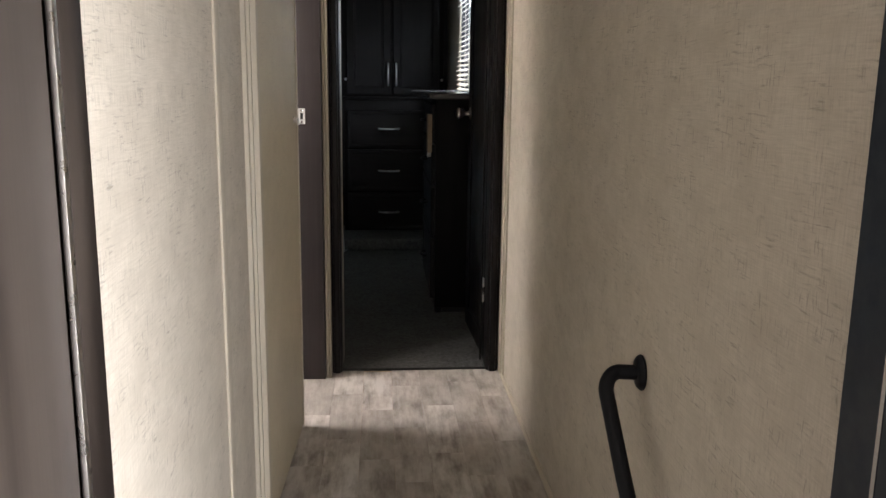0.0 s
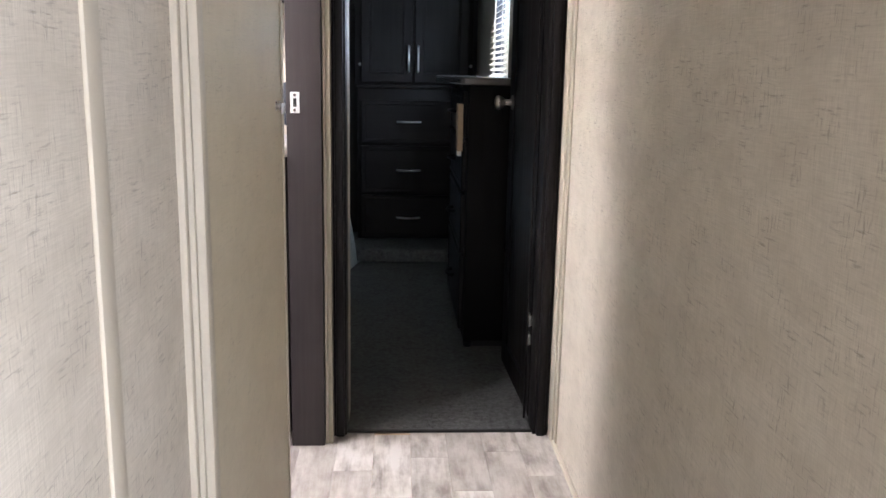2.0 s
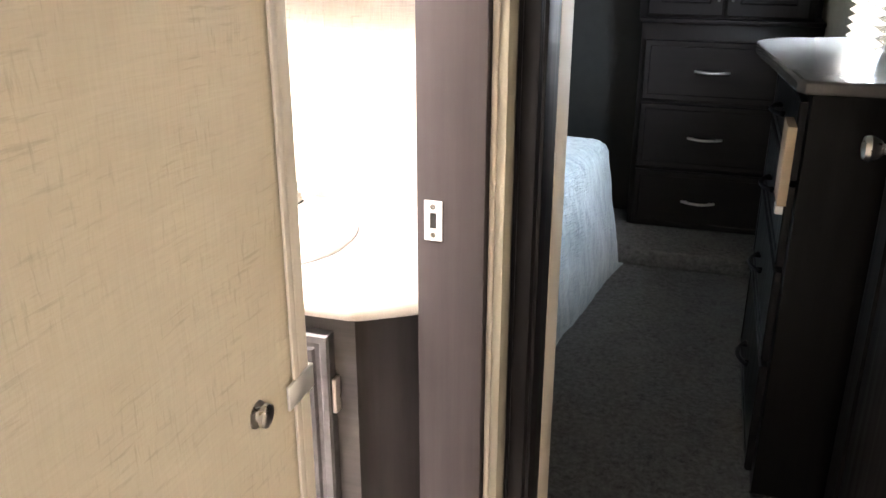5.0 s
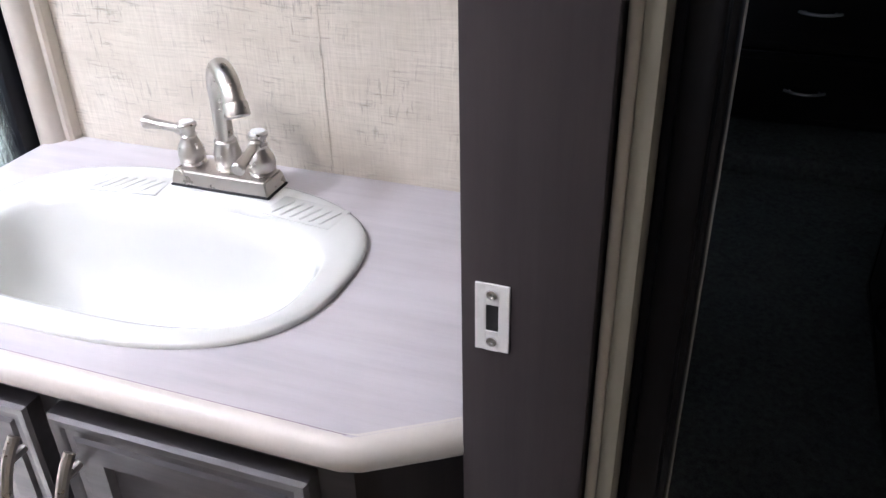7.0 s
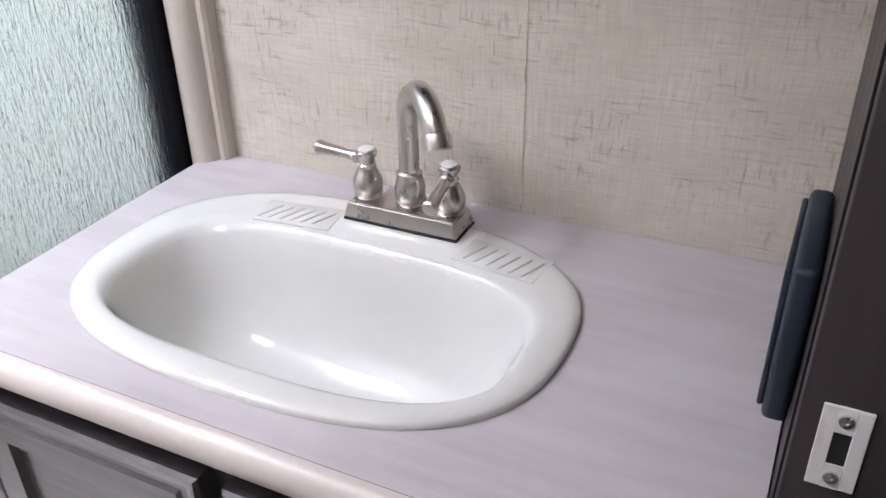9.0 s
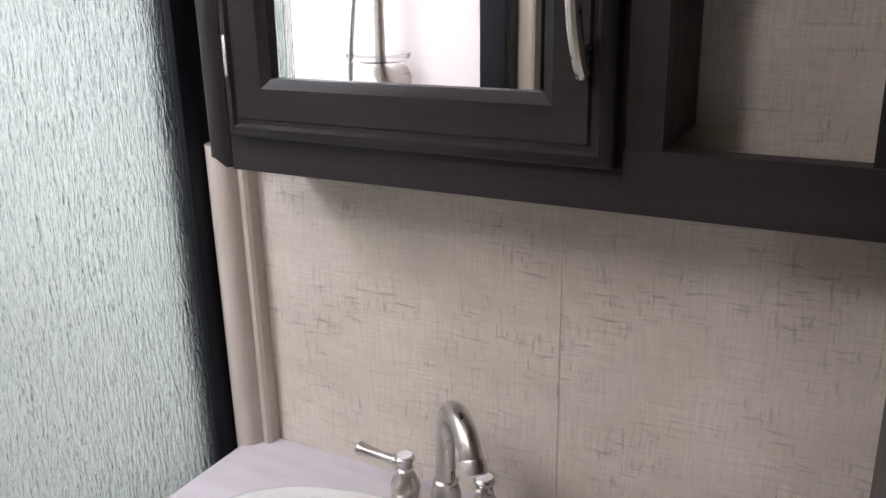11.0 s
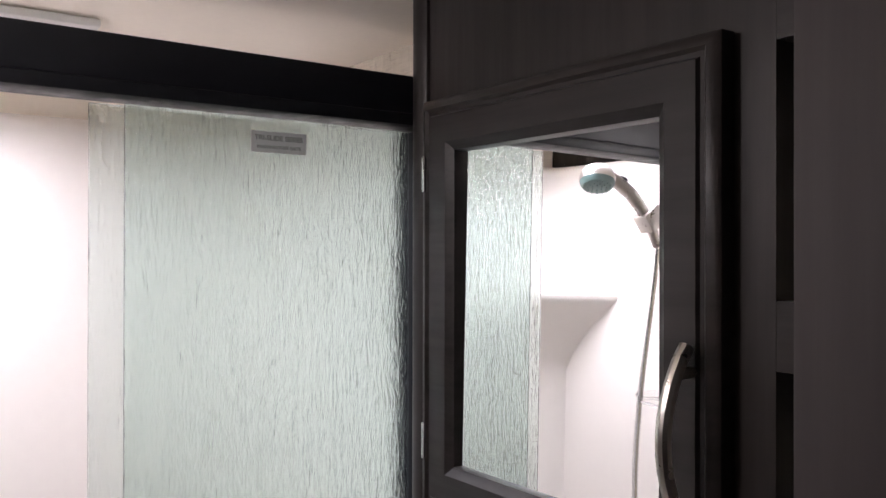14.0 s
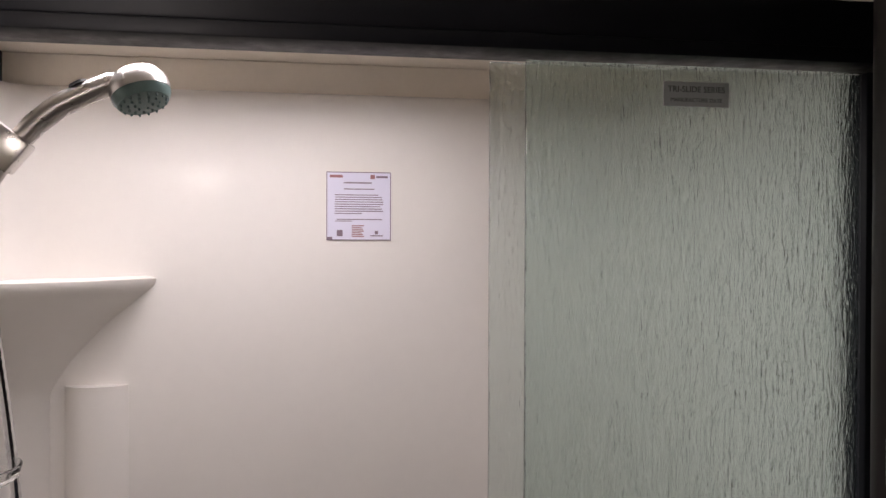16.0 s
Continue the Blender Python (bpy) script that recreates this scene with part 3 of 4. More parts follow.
part("head_jamb", box(-0.0958, 0.4548, 3.155, 3.245, 1.79, CEILING), ESPRESSO_SHADED_X, frame_b)
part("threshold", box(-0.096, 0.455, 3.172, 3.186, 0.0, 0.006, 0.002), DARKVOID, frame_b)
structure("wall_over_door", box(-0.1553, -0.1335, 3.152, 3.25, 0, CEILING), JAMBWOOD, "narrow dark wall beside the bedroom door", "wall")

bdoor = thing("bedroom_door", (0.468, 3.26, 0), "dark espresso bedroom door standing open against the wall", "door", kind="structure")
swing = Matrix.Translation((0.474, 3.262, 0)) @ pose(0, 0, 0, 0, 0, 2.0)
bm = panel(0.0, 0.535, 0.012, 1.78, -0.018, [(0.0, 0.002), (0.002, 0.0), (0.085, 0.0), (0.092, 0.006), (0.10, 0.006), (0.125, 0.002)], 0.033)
part("door_leaf", turned(bm, swing @ pose(0, 0, 0, 0, 0, -90) @ pose(-0.535, 0, 0)), ESPRESSO_SHADED, bdoor)
part("edge_highlight", box(0.440, 0.446, 3.245, 3.258, 0.012, 1.78, 0.002), ESPRESSO_SHADED, bdoor)
kn = lathe([(0, 0.026), (0.004, 0.026), (0.008, 0.011), (0.026, 0.009), (0.034, 0.017), (0.050, 0.024), (0.060, 0.021), (0.063, 0.010)], (0.4405, 3.738, 0.957), (-1, -0.03, 0), 24)
part("door_knob", kn, NICKEL, bdoor, "satin nickel door knob")
for z in (0.265, 0.325):
    h = part("hinge", box(0.4475, 0.4545, 3.250, 3.288, z - 0.016, z + 0.016, 0.001), SILVER, bdoor, "silver hinge leaf")
    part("hinge_pin", tube([(0.449, 3.258, z - 0.019), (0.449, 3.258, z + 0.019)], 0.004, 10), SILVER, h)

# entry frame and walnut slide panel beside the steps
entry = thing("entry_frame", (0.50, 0.55, -0.55), "blue-black entry door frame with a bright metal edge", "door frame", kind="structure")
part("frame_board", box(0.493, 0.511, 0.34, 0.788, -0.55, CEILING, 0.003), NAVYBLACK, entry)
part("metal_edge", box(0.4915, 0.493, 0.716, 0.722, -0.55, CEILING), CHROME, entry, "polished metal edge strip")
walnut = thing("tall_cabinet", (-0.5, 0.3, -0.55), "dark walnut cabinet side with a bright metal strip", "cabinet")
part("side_panel", box(-0.90, -0.247, -0.80, 0.834, -0.55, CEILING - 0.002, 0.003), WALNUT, walnut)
part("metal_strip", box(-0.247, -0.240, 0.836, 0.848, -0.55, CEILING - 0.002, 0.002), NICKEL, walnut, "satin metal corner strip")
part("end_stile", box(-0.33, -0.244, 0.849, 0.925, -0.55, CEILING - 0.002, 0.003), WALNUT, walnut, "dark brown end board")

# handrail on the hallway wall
rail = thing("handrail", (0.48, 1.45, -0.1), "matt black bent steel handrail beside the steps", "handrail")
pts = [(0.508, 1.449, 0.604), (0.475, 1.454, 0.604)]
for k in range(1, 9):
    a = math.radians(90 * k / 8)
    pts.append((0.475 - 0.030 * math.sin(a), 1.456 - 0.030 * (1 - math.cos(a)) * 0.72, 0.604 - 0.030 * (1 - math.cos(a))))
pts += [(0.452, 1.335, 0.468), (0.456, 1.30, 0.428), (0.456, 1.00, 0.075), (0.445, 0.84, -0.095)]
for k in range(1, 7):
    a = math.radians(90 * k / 6)
    pts.append((0.445 + 0.030 * (1 - math.cos(a)), 0.84 - 0.022 * math.sin(a), -0.095 - 0.024 * math.sin(a)))
pts.append((0.508, 0.816, -0.120))
part("rail", tube(pts, 0.0135, 16), BLACK, rail)
for y, z in ((1.449, 0.604), (0.816, -0.120)):
    part("wall_flange", lathe([(0, 0.032), (0.003, 0.032), (0.008, 0.028), (0.011, 0.018)], (0.5115, y, z), (-1, 0, 0), 26), BLACK, rail)

# ---------------------------------------------------------------- bathroom
CT = 0.858


def oval(cx, cy, a, b, e, n=72):
    out = []
    for k in range(n):
        t = math.tau * k / n
        c, s = math.cos(t), math.sin(t)
        out.append((cx + a * abs(c) ** (2 / e) * (1 if c >= 0 else -1), cy + b * abs(s) ** (2 / e) * (1 if s >= 0 else -1)))
    return out


# worktop with the sink cut-out
def plate_with_hole(outline, hole, z0, z1):
    bm = bmesh.new()
    loops = []
    for pts2 in (outline, hole):
        vs = [bm.verts.new((x, y, z1)) for x, y in pts2]
        loops += [bm.edges.new((vs[k], vs[(k + 1) % len(vs)])) for k in range(len(vs))]
    bmesh.ops.triangle_fill(bm, use_beauty=True, use_dissolve=False, edges=loops)
    n = len(outline)
    bm.verts.index_update()
    inside = [f for f in bm.faces if all(v.index >= n for v in f.verts)]
    bmesh.ops.delete(bm, geom=inside, context="FACES")
    grown = bmesh.ops.extrude_face_region(bm, geom=bm.faces[:])
    for v in grown["geom"]:
        if isinstance(v, bmesh.types.BMVert):
            v.co.z = z0
    return bm


top = thing("countertop", (-0.60, 3.27, 0.822), "grey laminate vanity countertop with a pale rounded edge", "countertop")
part("worktop", plate_with_hole([(-0.953, 3.051), (-0.326, 3.051), (-0.262, 3.091), (-0.2505, 3.0985), (-0.2505, 3.459), (-0.953, 3.459)], oval(-0.655, 3.225, 0.212, 0.120, 2.8), 0.8262, CT), COUNTER, top, "", 20)
nose = tube([(-0.953, 3.0505, 0.8420), (-0.364, 3.0505, 0.8420), (-0.334, 3.0510, 0.8420), (-0.322, 3.0545, 0.8420), (-0.270, 3.0870, 0.8420), (-0.2525, 3.0985, 0.8420)], 0.0162, 20)
part("front_edge", nose, NOSE, top, "cream rounded post-formed edge")
part("edge_joint", tube([(-0.952, 3.0525, CT - 0.0004), (-0.330, 3.0525, CT - 0.0004)], 0.0006, 6), INK, top, "fine dark joint line")

# sink: rim, flat deck, recessed grooves beside the faucet, shallow bowl
sink = thing("sink", (-0.66, 3.244, CT), "white moulded oval drop-in bathroom sink", "sink")
rings = [(-0.660, 3.2440, 0.2400, 0.1610, 2.6, CT + 0.0004), (-0.660, 3.2440, 0.2402, 0.1612, 2.6, CT + 0.0040), (-0.660, 3.2440, 0.2375, 0.1588, 2.6, CT + 0.0062),
         (-0.660, 3.2440, 0.2320, 0.1540, 2.62, CT + 0.0080), (-0.660, 3.2430, 0.2250, 0.1470, 2.65, CT + 0.0084), (-0.658, 3.2290, 0.2130, 0.1220, 2.8, CT + 0.0080), (-0.657, 3.2200, 0.2070, 0.1075, 2.95, CT + 0.0070),
         (-0.656, 3.2185, 0.2020, 0.1040, 3.0, CT + 0.0032), (-0.656, 3.2175, 0.1975, 0.1005, 3.0, CT - 0.004), (-0.655, 3.2165, 0.1880, 0.0940, 2.9, CT - 0.028), (-0.654, 3.2160, 0.1740, 0.0860, 2.75, CT - 0.062),
         (-0.652, 3.2150, 0.1520, 0.0750, 2.55, CT - 0.096), (-0.650, 3.2140, 0.1200, 0.0600, 2.35, CT - 0.117), (-0.648, 3.2130, 0.0800, 0.0430, 2.15, CT - 0.127), (-0.646, 3.2130, 0.0260, 0.0260, 2.0, CT - 0.131)]
bm = bmesh.new()
loops = [[bm.verts.new((x, y, z)) for x, y in oval(cx, cy, a, b, e)] for cx, cy, a, b, e, z in rings]
for a, b in zip(loops, loops[1:]):
    for k in range(72):
        bm.faces.new((a[k], a[(k + 1) % 72], b[(k + 1) % 72], b[k]))
bm.faces.new(loops[-1])
basin = part("basin", bm, SINKWHITE, sink, "", 60)
part("drain", lathe([(0, 0.024), (0.003, 0.024), (0.004, 0.020), (0.0015, 0.012)], (-0.646, 3.213, CT - 0.1315), (0, 0, 1), 24), NICKEL, sink, "nickel drain ring")
for side, x0 in ((-1, -0.716), (1, -0.556)):
    dish = turned(box(-0.044, 0.044, -0.0225, 0.0225, -0.0022, 0.0004, 0.0008, 2), pose(x0 + side * 0.036, 3.3475, CT + 0.0082, 0, 0, -side * 7))
    tray = part("soap_ledge", dish, SINKWHITE, sink)
    for k in range(6):
        x = x0 + side * (0.006 + 0.0125 * k)
        y = 3.3500 - 0.0016 * k
        part("ridge", tube([(x - 0.006, y - 0.0150, CT + 0.0080), (x - 0.004, y - 0.010, CT + 0.0085), (x + 0.004, y + 0.010, CT + 0.0085), (x + 0.006, y + 0.0150, CT + 0.0080)], 0.0016, 10), SINKWHITE, tray)

# faucet
FZ = CT + 0.0078
faucet = thing("faucet", (-0.6390, 3.383, FZ), "brushed nickel two-handle gooseneck bathroom faucet", "faucet")
part("gasket", box(-0.7040, -0.5735, 3.3585, 3.4045, FZ, FZ + 0.003, 0.001), RUBBER, faucet, "black rubber gasket")
bm = box(-0.7035, -0.5740, 3.359, 3.404, FZ + 0.003, FZ + 0.020, 0.0)
for v in bm.verts:
    if v.co.z > FZ + 0.015:
        v.co.x += 0.004 if v.co.x < -0.6390 else -0.004
        v.co.y += 0.003 if v.co.y < 3.383 else -0.003
bmesh.ops.bevel(bm, geom=bm.edges[:], offset=0.0015, segments=2, affect="EDGES")
part("base_plate", bm, NICKEL, faucet)
HB = FZ + 0.020
bell = [(0.82 * d, 0.92 * r) for d, r in [(0, 0.0165), (0.003, 0.0170), (0.006, 0.0155), (0.008, 0.0165), (0.016, 0.0175), (0.024, 0.0165), (0.032, 0.0130), (0.038, 0.0098), (0.041, 0.0098), (0.043, 0.0108), (0.045, 0.0090), (0.051, 0.0090), (0.056, 0.0120), (0.060, 0.0122), (0.062, 0.0100)]]
for x, way in ((-0.6875, Vector((-1, 0, 0.05))), (-0.5930, Vector((0.10, -1, -0.18)))):
    h = part("handle", lathe(bell, (x, 3.386, HB), (0, 0, 1), 30), NICKEL, faucet)
    way = way.normalized()
    o = Vector((x, 3.386, HB + 0.041))
    lever = lathe([(0.006, 0.0062), (0.012, 0.0072), (0.014, 0.0072), (0.016, 0.0052), (0.030, 0.0055), (0.052, 0.0070), (0.054, 0.0082), (0.058, 0.0082), (0.060, 0.0066)], o, way, 18)
    part("lever", lever, NICKEL, h)
    part("cap", lathe([(0.0495, 0.0086), (0.0522, 0.0082), (0.0526, 0.004)], (x, 3.386, HB), (0, 0, 1), 22), PLASTICWHITE, h, "white enamel index cap")
neck = lathe([(0, 0.0160), (0.003, 0.0165), (0.006, 0.0150), (0.009, 0.0160), (0.018, 0.0160), (0.026, 0.0140), (0.031, 0.0128), (0.034, 0.0135), (0.036, 0.0112)], (-0.6390, 3.388, HB), (0, 0, 1), 30)
part("spout_collar", neck, NICKEL, faucet)
path = [(-0.6390, 3.388, HB + 0.030), (-0.6390, 3.388, HB + 0.060), (-0.6390, 3.388, HB + 0.086)]
for k in range(1, 15):
    a = math.radians(162 * k / 14)
    path.append((-0.6390 + 0.030 * (1 - math.cos(a)), 3.388 - 0.028 * (1 - math.cos(a)), HB + 0.090 + 0.040 * math.sin(a)))
end, before = Vector(path[-1]), Vector(path[-2])
way = (end - before).normalized()
part("spout", tube(path, [0.0105] * 3 + [0.0112] * 6 + [0.0118] * 8, 22), NICKEL, faucet)
part("aerator", lathe([(0, 0.0128), (0.002, 0.0138), (0.014, 0.0138), (0.016, 0.0122)], end - 0.004 * way, way, 24), NICKEL, faucet)

# vanity
van = thing("vanity_cabinet", (-0.62, 3.27, 0), "dark slate wood vanity cabinet with raised panel doors", "cabinet")
shell = box(-0.953, -0.335, 3.067, 3.085, 0.085, 0.8258, 0.0008)
box(-0.953, -0.938, 3.0855, 3.458, 0.085, 0.8258, bm=shell)
box(-0.9375, -0.2515, 3.446, 3.458, 0.085, 0.8258, bm=shell)
box(-0.9375, -0.2515, 3.16, 3.4455, 0.085, 0.10, bm=shell)
box(-0.2655, -0.2515, 3.146, 3.4455, 0.101, 0.8258, bm=shell)
part("carcass", shell, VANITYWOOD, van)
part("corner_panel", prism([(-0.3345, 3.065), (-0.253, 3.118), (-0.2525, 3.131), (-0.334, 3.079)], 0.085, 0.8258, 0.0008), ESPRESSO, van, "dark angled corner panel")
part("toe_kick", box(-0.953, -0.36, 3.14, 3.45, 0.0, 0.085), ESPRESSO_X, van)
for x0, x1, hx in ((-0.935, -0.656, -0.672), (-0.632, -0.368, -0.608)):
    d = part("cabinet_door", panel(x0, x1, 0.18, 0.798, 3.044, STEPS_RAISED, 0.021), VANITYWOOD, van)
    part("handle", arch_handle((hx, 3.044, 0.765), (hx, 3.044, 0.630), (0, -1, 0)), NICKEL, d, "arched nickel pull")
    ex = x1 + 0.004 if x0 > -0.7 else x0 - 0.004
    for z in (0.70, 0.29):
        part("hinge", box(ex - 0.004, ex + 0.004, 3.048, 3.066, z - 0.028, z + 0.028, 0.003), NICKEL, d, "nickel hinge")

# outlet box on the side of the jamb wall
outlet = thing("outlet_box", (-0.266, 3.24, 0.90), "blue-black outlet cover box on the wall above the counter", "outlet")
part("cover", box(-0.266, -0.2495, 3.170, 3.290, 0.905, 1.022, 0.005, 3), NAVYBLACK, outlet)
part("lip", box(-0.270, -0.266, 3.177, 3.283, 0.911, 1.016, 0.0015), NAVYBLACK, outlet)

# wall cabinet with mirror door and open shelves
CF = 3.345
wc = thing("wall_cabinet", (-0.56, 3.40, 1.243), "dark espresso bathroom wall cabinet with mirror door and cubbies", "cabinet")
body = box(-0.846, -0.452, CF + 0.001, 3.459, 1.243, CEILING - 0.001, 0.0)
part("cabinet_box", body, ESPRESSO, wc)
face = bmesh.new()
box(-0.4515, -0.4235, CF, CF + 0.018, 1.243, CEILING - 0.001, bm=face)
box(-0.2805, -0.2495, CF, CF + 0.018, 1.243, CEILING - 0.001, bm=face)
part("shelf_stile", face, ESPRESSO, wc)
for z0, z1 in ((1.243, 1.294), (1.473, 1.522), (1.704, CEILING - 0.001)):
    part("shelf_rail", box(-0.4234, -0.2806, CF + 0.0004, CF + 0.018, z0, z1), ESPRESSO_X, wc)
for z in (1.250, 1.485):
    part("shelf", box(-0.4515, -0.2495, CF + 0.0182, 3.4585, z, z + 0.0145), ESPRESSO_X, wc)
part("shelf_side", box(-0.4515, -0.4240, CF + 0.0182, 3.4585, 1.295, CEILING - 0.001), ESPRESSO, wc)
post = prism([(-0.847, 3.459), (-0.847, CF - 0.002), (-0.852, CF - 0.006), (-0.864, CF - 0.007), (-0.873, CF - 0.003), (-0.877, CF + 0.006), (-0.877, 3.459)], 1.243, CEILING - 0.001)
low = [v for v in post.verts if v.co.z < 1.25 and v.co.y < CF + 0.02]
for v in low:
    v.co.z += 0.010 * (1 if v.co.x < -0.86 else 0.2)
part("filler_strip", box(-0.9560, -0.8775, 3.432, 3.459, 1.2435, CEILING - 0.001), ESPRESSO, wc)
rail_x = box(-0.8460, -0.4520, CF - 0.0022, CF - 0.0002, 1.2432, 1.2785)
box(-0.4519, -0.2497, CF - 0.0022, CF - 0.0002, 1.2432, 1.2940, bm=rail_x)
part("bottom_rail", rail_x, ESPRESSO_X, wc)
part("corner_post", post, ESPRESSO, wc, "rounded corner moulding")
md = part("mirror_door", panel(-0.834, -0.457, 1.280, 1.716, CF - 0.021, [(0.0, 0.006), (0.004, 0.0025), (0.010, 0.001), (0.013, 0.004), (0.017, 0.004), (0.019, 0.001), (0.043, 0.0), (0.047, 0.0), (0.051, 0.003), (0.056, 0.0055), (0.0565, 0.0145)], 0.0205, False), ESPRESSO_X, wc, "framed mirror door")
part("mirror", turned(box(-0.1318, 0.1318, 0.0, 0.0030, -0.169, 0.169), pose(-0.6505, CF - 0.0080, 1.495, -0.60, 0, 0.16)), MIRROR, md, "silvered mirror glass", None)
part("handle", arch_handle((-0.478, CF - 0.021, 1.487), (-0.478, CF - 0.021, 1.352), (0, -1, 0), 0.026), NICKEL, md, "arched nickel pull")
for z in (1.638, 1.356):
    part("hinge", box(-0.8275, -0.8230, CF - 0.0225, CF - 0.012, z - 0.019, z + 0.019, 0.001), CHROME, md, "silver hinge leaf")
part("seam", box(-0.545, -0.543, 3.4592, 3.4598, 0.86, 1.243), WALL, wc)

# ---------------------------------------------------------------- shower
XB, YE = -1.65, 2.39
pan = thing("shower_pan", (-1.32, 2.9, 0), "white acrylic shower pan with a raised curb", "shower pan")
part("pan_floor", box(-1.66, -0.96, 2.375, 3.458, 0.0, 0.045, 0.004), ACRYLIC, pan)
part("curb", box(-1.02, -0.957, 2.375, 3.458, 0.046, 0.12, 0.012, 3), ACRYLIC, pan)


def corner(cx, cy, r, a0, a1, n=8):
    return [(cx + r * math.cos(math.radians(a0 + (a1 - a0) * k / n)), cy + r * math.sin(math.radians(a0 + (a1 - a0) * k / n))) for k in range(n + 1)]


sur = thing("shower_surround", (-1.32, 2.9, 0.046), "glossy white moulded shower surround with a corner shelf", "shower surround")
R = 0.055
inner = [(-1.005, YE)] + corner(XB + R, YE + R, R, 270, 180) + corner(XB + R, 3.425 - R, R, 180, 90) + [(-1.005, 3.425)]
RO = 0.035
outer = [(-1.005, YE - 0.016)] + corner(XB + RO, YE - 0.016 + RO + 0.016, RO + 0.016, 270, 180) + corner(XB + RO, 3.441 - RO - 0.016, RO + 0.016, 180, 90) + [(-1.005, 3.441)]
bm = bmesh.new()
SH = ((0.047, 0.0), (1.762, 0.0), (1.769, 0.0), (1.775, -0.001), (1.781, -0.004), (1.785, -0.009), (1.787, -0.015))
rows_in = [[bm.verts.new((x, y, z)) for x, y in inner] for z, _ in SH[:2]]
rows_top = []
for z, d in SH[2:]:
    rows_top.append([bm.verts.new((xi + (xo - xi) * (-d / 0.016), yi + (yo - yi) * (-d / 0.016), z)) for (xi, yi), (xo, yo) in zip(inner, outer)])
rows_out = [[bm.verts.new((x, y, z)) for x, y in outer] for z in (1.787, 0.047)]
rows_all = rows_in + rows_top + rows_out
for a, b in zip(rows_all, rows_all[1:] + rows_all[:1]):
    for k in range(len(inner) - 1):
        bm.faces.new((a[k], a[k + 1], b[k + 1], b[k]))
part("surround_wall", bm, ACRYLIC, sur, "", 50)
# corner shelf: a flat lip over a tapering bracket, above a moulded column
bm = bmesh.new()
SHZ = 1.469
prev = None
for z, r in ((SHZ + 0.006, 0.195), (SHZ + 0.010, 0.200), (SHZ + 0.006, 0.216), (SHZ - 0.004, 0.214), (SHZ - 0.016, 0.200), (SHZ - 0.07, 0.135), (SHZ - 0.125, 0.085), (SHZ - 0.16, 0.062), (SHZ - 0.18, 0.052), (SHZ - 0.5, 0.05), (0.06, 0.05)):
    ring = [bm.verts.new((XB - 0.002, YE + r + 0.01, z))]
    for k in range(1, 12):
        f = k / 12
        y, x = (1 - f) * (r + 0.01), f * (r + 0.01)
        sag = 0.30 * math.sin(math.pi * f) * r
        ring.append(bm.verts.new((XB + x + sag * 0.25, YE + y + sag * 0.25, z)))
    ring.append(bm.verts.new((XB + r + 0.01, YE - 0.002, z)))
    if prev:
        for k in range(len(ring) - 1):
            bm.faces.new((prev[k], prev[k + 1], ring[k + 1], ring[k]))
    else:
        c = bm.verts.new((XB - 0.002, YE - 0.002, z))
        for k in range(len(ring) - 1):
            bm.faces.new((c, ring[k], ring[k + 1]))
    prev = ring
part("corner_shelf", bm, ACRYLIC, sur, "", 60)
part("corner_column", prism(oval(XB - 0.014, YE + 0.132, 0.040, 0.052, 2.1, 48), 0.06, 1.302, 0.022, 5), ACRYLIC, sur, "", 50)
structure("wall_above_surround", box(-1.689, -1.6685, 2.373, 3.459, 1.772, CEILING - 0.001), CEIL, "plain painted strip above the shower surround", "wall")

# shower door: black frame and two overlapping rain-glass panes
sd = thing("shower_door", (-0.985, 2.89, 0.12), "black framed sliding shower door with rain glass panes", "shower door")
hd = box(-1.020, -0.955, 2.347, 3.459, 1.726, 1.773, 0.003)
box(-1.012, -0.9565, 2.347, 3.459, 1.712, 1.727, 0.002, bm=hd)
part("header", hd, BLACK, sd)
part("bottom_track", box(-1.020, -0.957, 2.347, 3.459, 0.121, 0.150, 0.003), BLACK, sd)
part("wall_stile", box(-1.018, -0.972, 3.4075, 3.459, 0.150, 1.7075, 0.003), BLACK, sd)
part("wall_stile", box(-1.018, -0.962, 2.375, 2.400, 0.150, 1.7075, 0.003), BLACK, sd)
panes = []
for x, y0, y1 in ((-0.9825, 3.058, 3.4095), (-0.9955, 3.026, 3.4095)):
    g = part("glass_pane", box(x - 0.0025, x + 0.0025, y0, y1, 0.152, 1.7075, 0.0008, 1), RAIN, sd, "pale green rippled obscure glass")
    g.visible_shadow = False
    panes.append(g)
tag = thing("door_sticker", (-0.979, 3.229, 1.668), "grey printed sticker on the shower glass", "sticker")
part("backing", box(-0.9798, -0.9792, 3.195, 3.263, 1.668, 1.692), TAGGREY, tag, "", None)


def lettering(text, size, origin, parent, mat, m):
    cu = bpy.data.curves.new("lettering", "FONT")
    cu.body, cu.size, cu.align_x, cu.extrude = text, size, "CENTER", 0.0001
    ob = new("lettering", cu)
    me = bpy.data.meshes.new_from_object(ob.evaluated_get(bpy.context.evaluated_depsgraph_get()))
    bpy.data.objects.remove(ob)
    bm = bmesh.new()
    bm.from_mesh(me)
    bpy.data.meshes.remove(me)
    turned(bm, Matrix.Translation(origin) @ m)
    return part("lettering", bm, mat, parent, "", None)


TOWARDS = pose(0, 0, 0, 90, 0, 90)
lettering("TRI-SLIDE SERIES", 0.0082, (-0.9790, 3.2290, 1.6820), tag, DARKVOID, TOWARDS)
lettering("MANUFACTURE DATE", 0.0054, (-0.9790, 3.2290, 1.6725), tag, DARKVOID, TOWARDS)

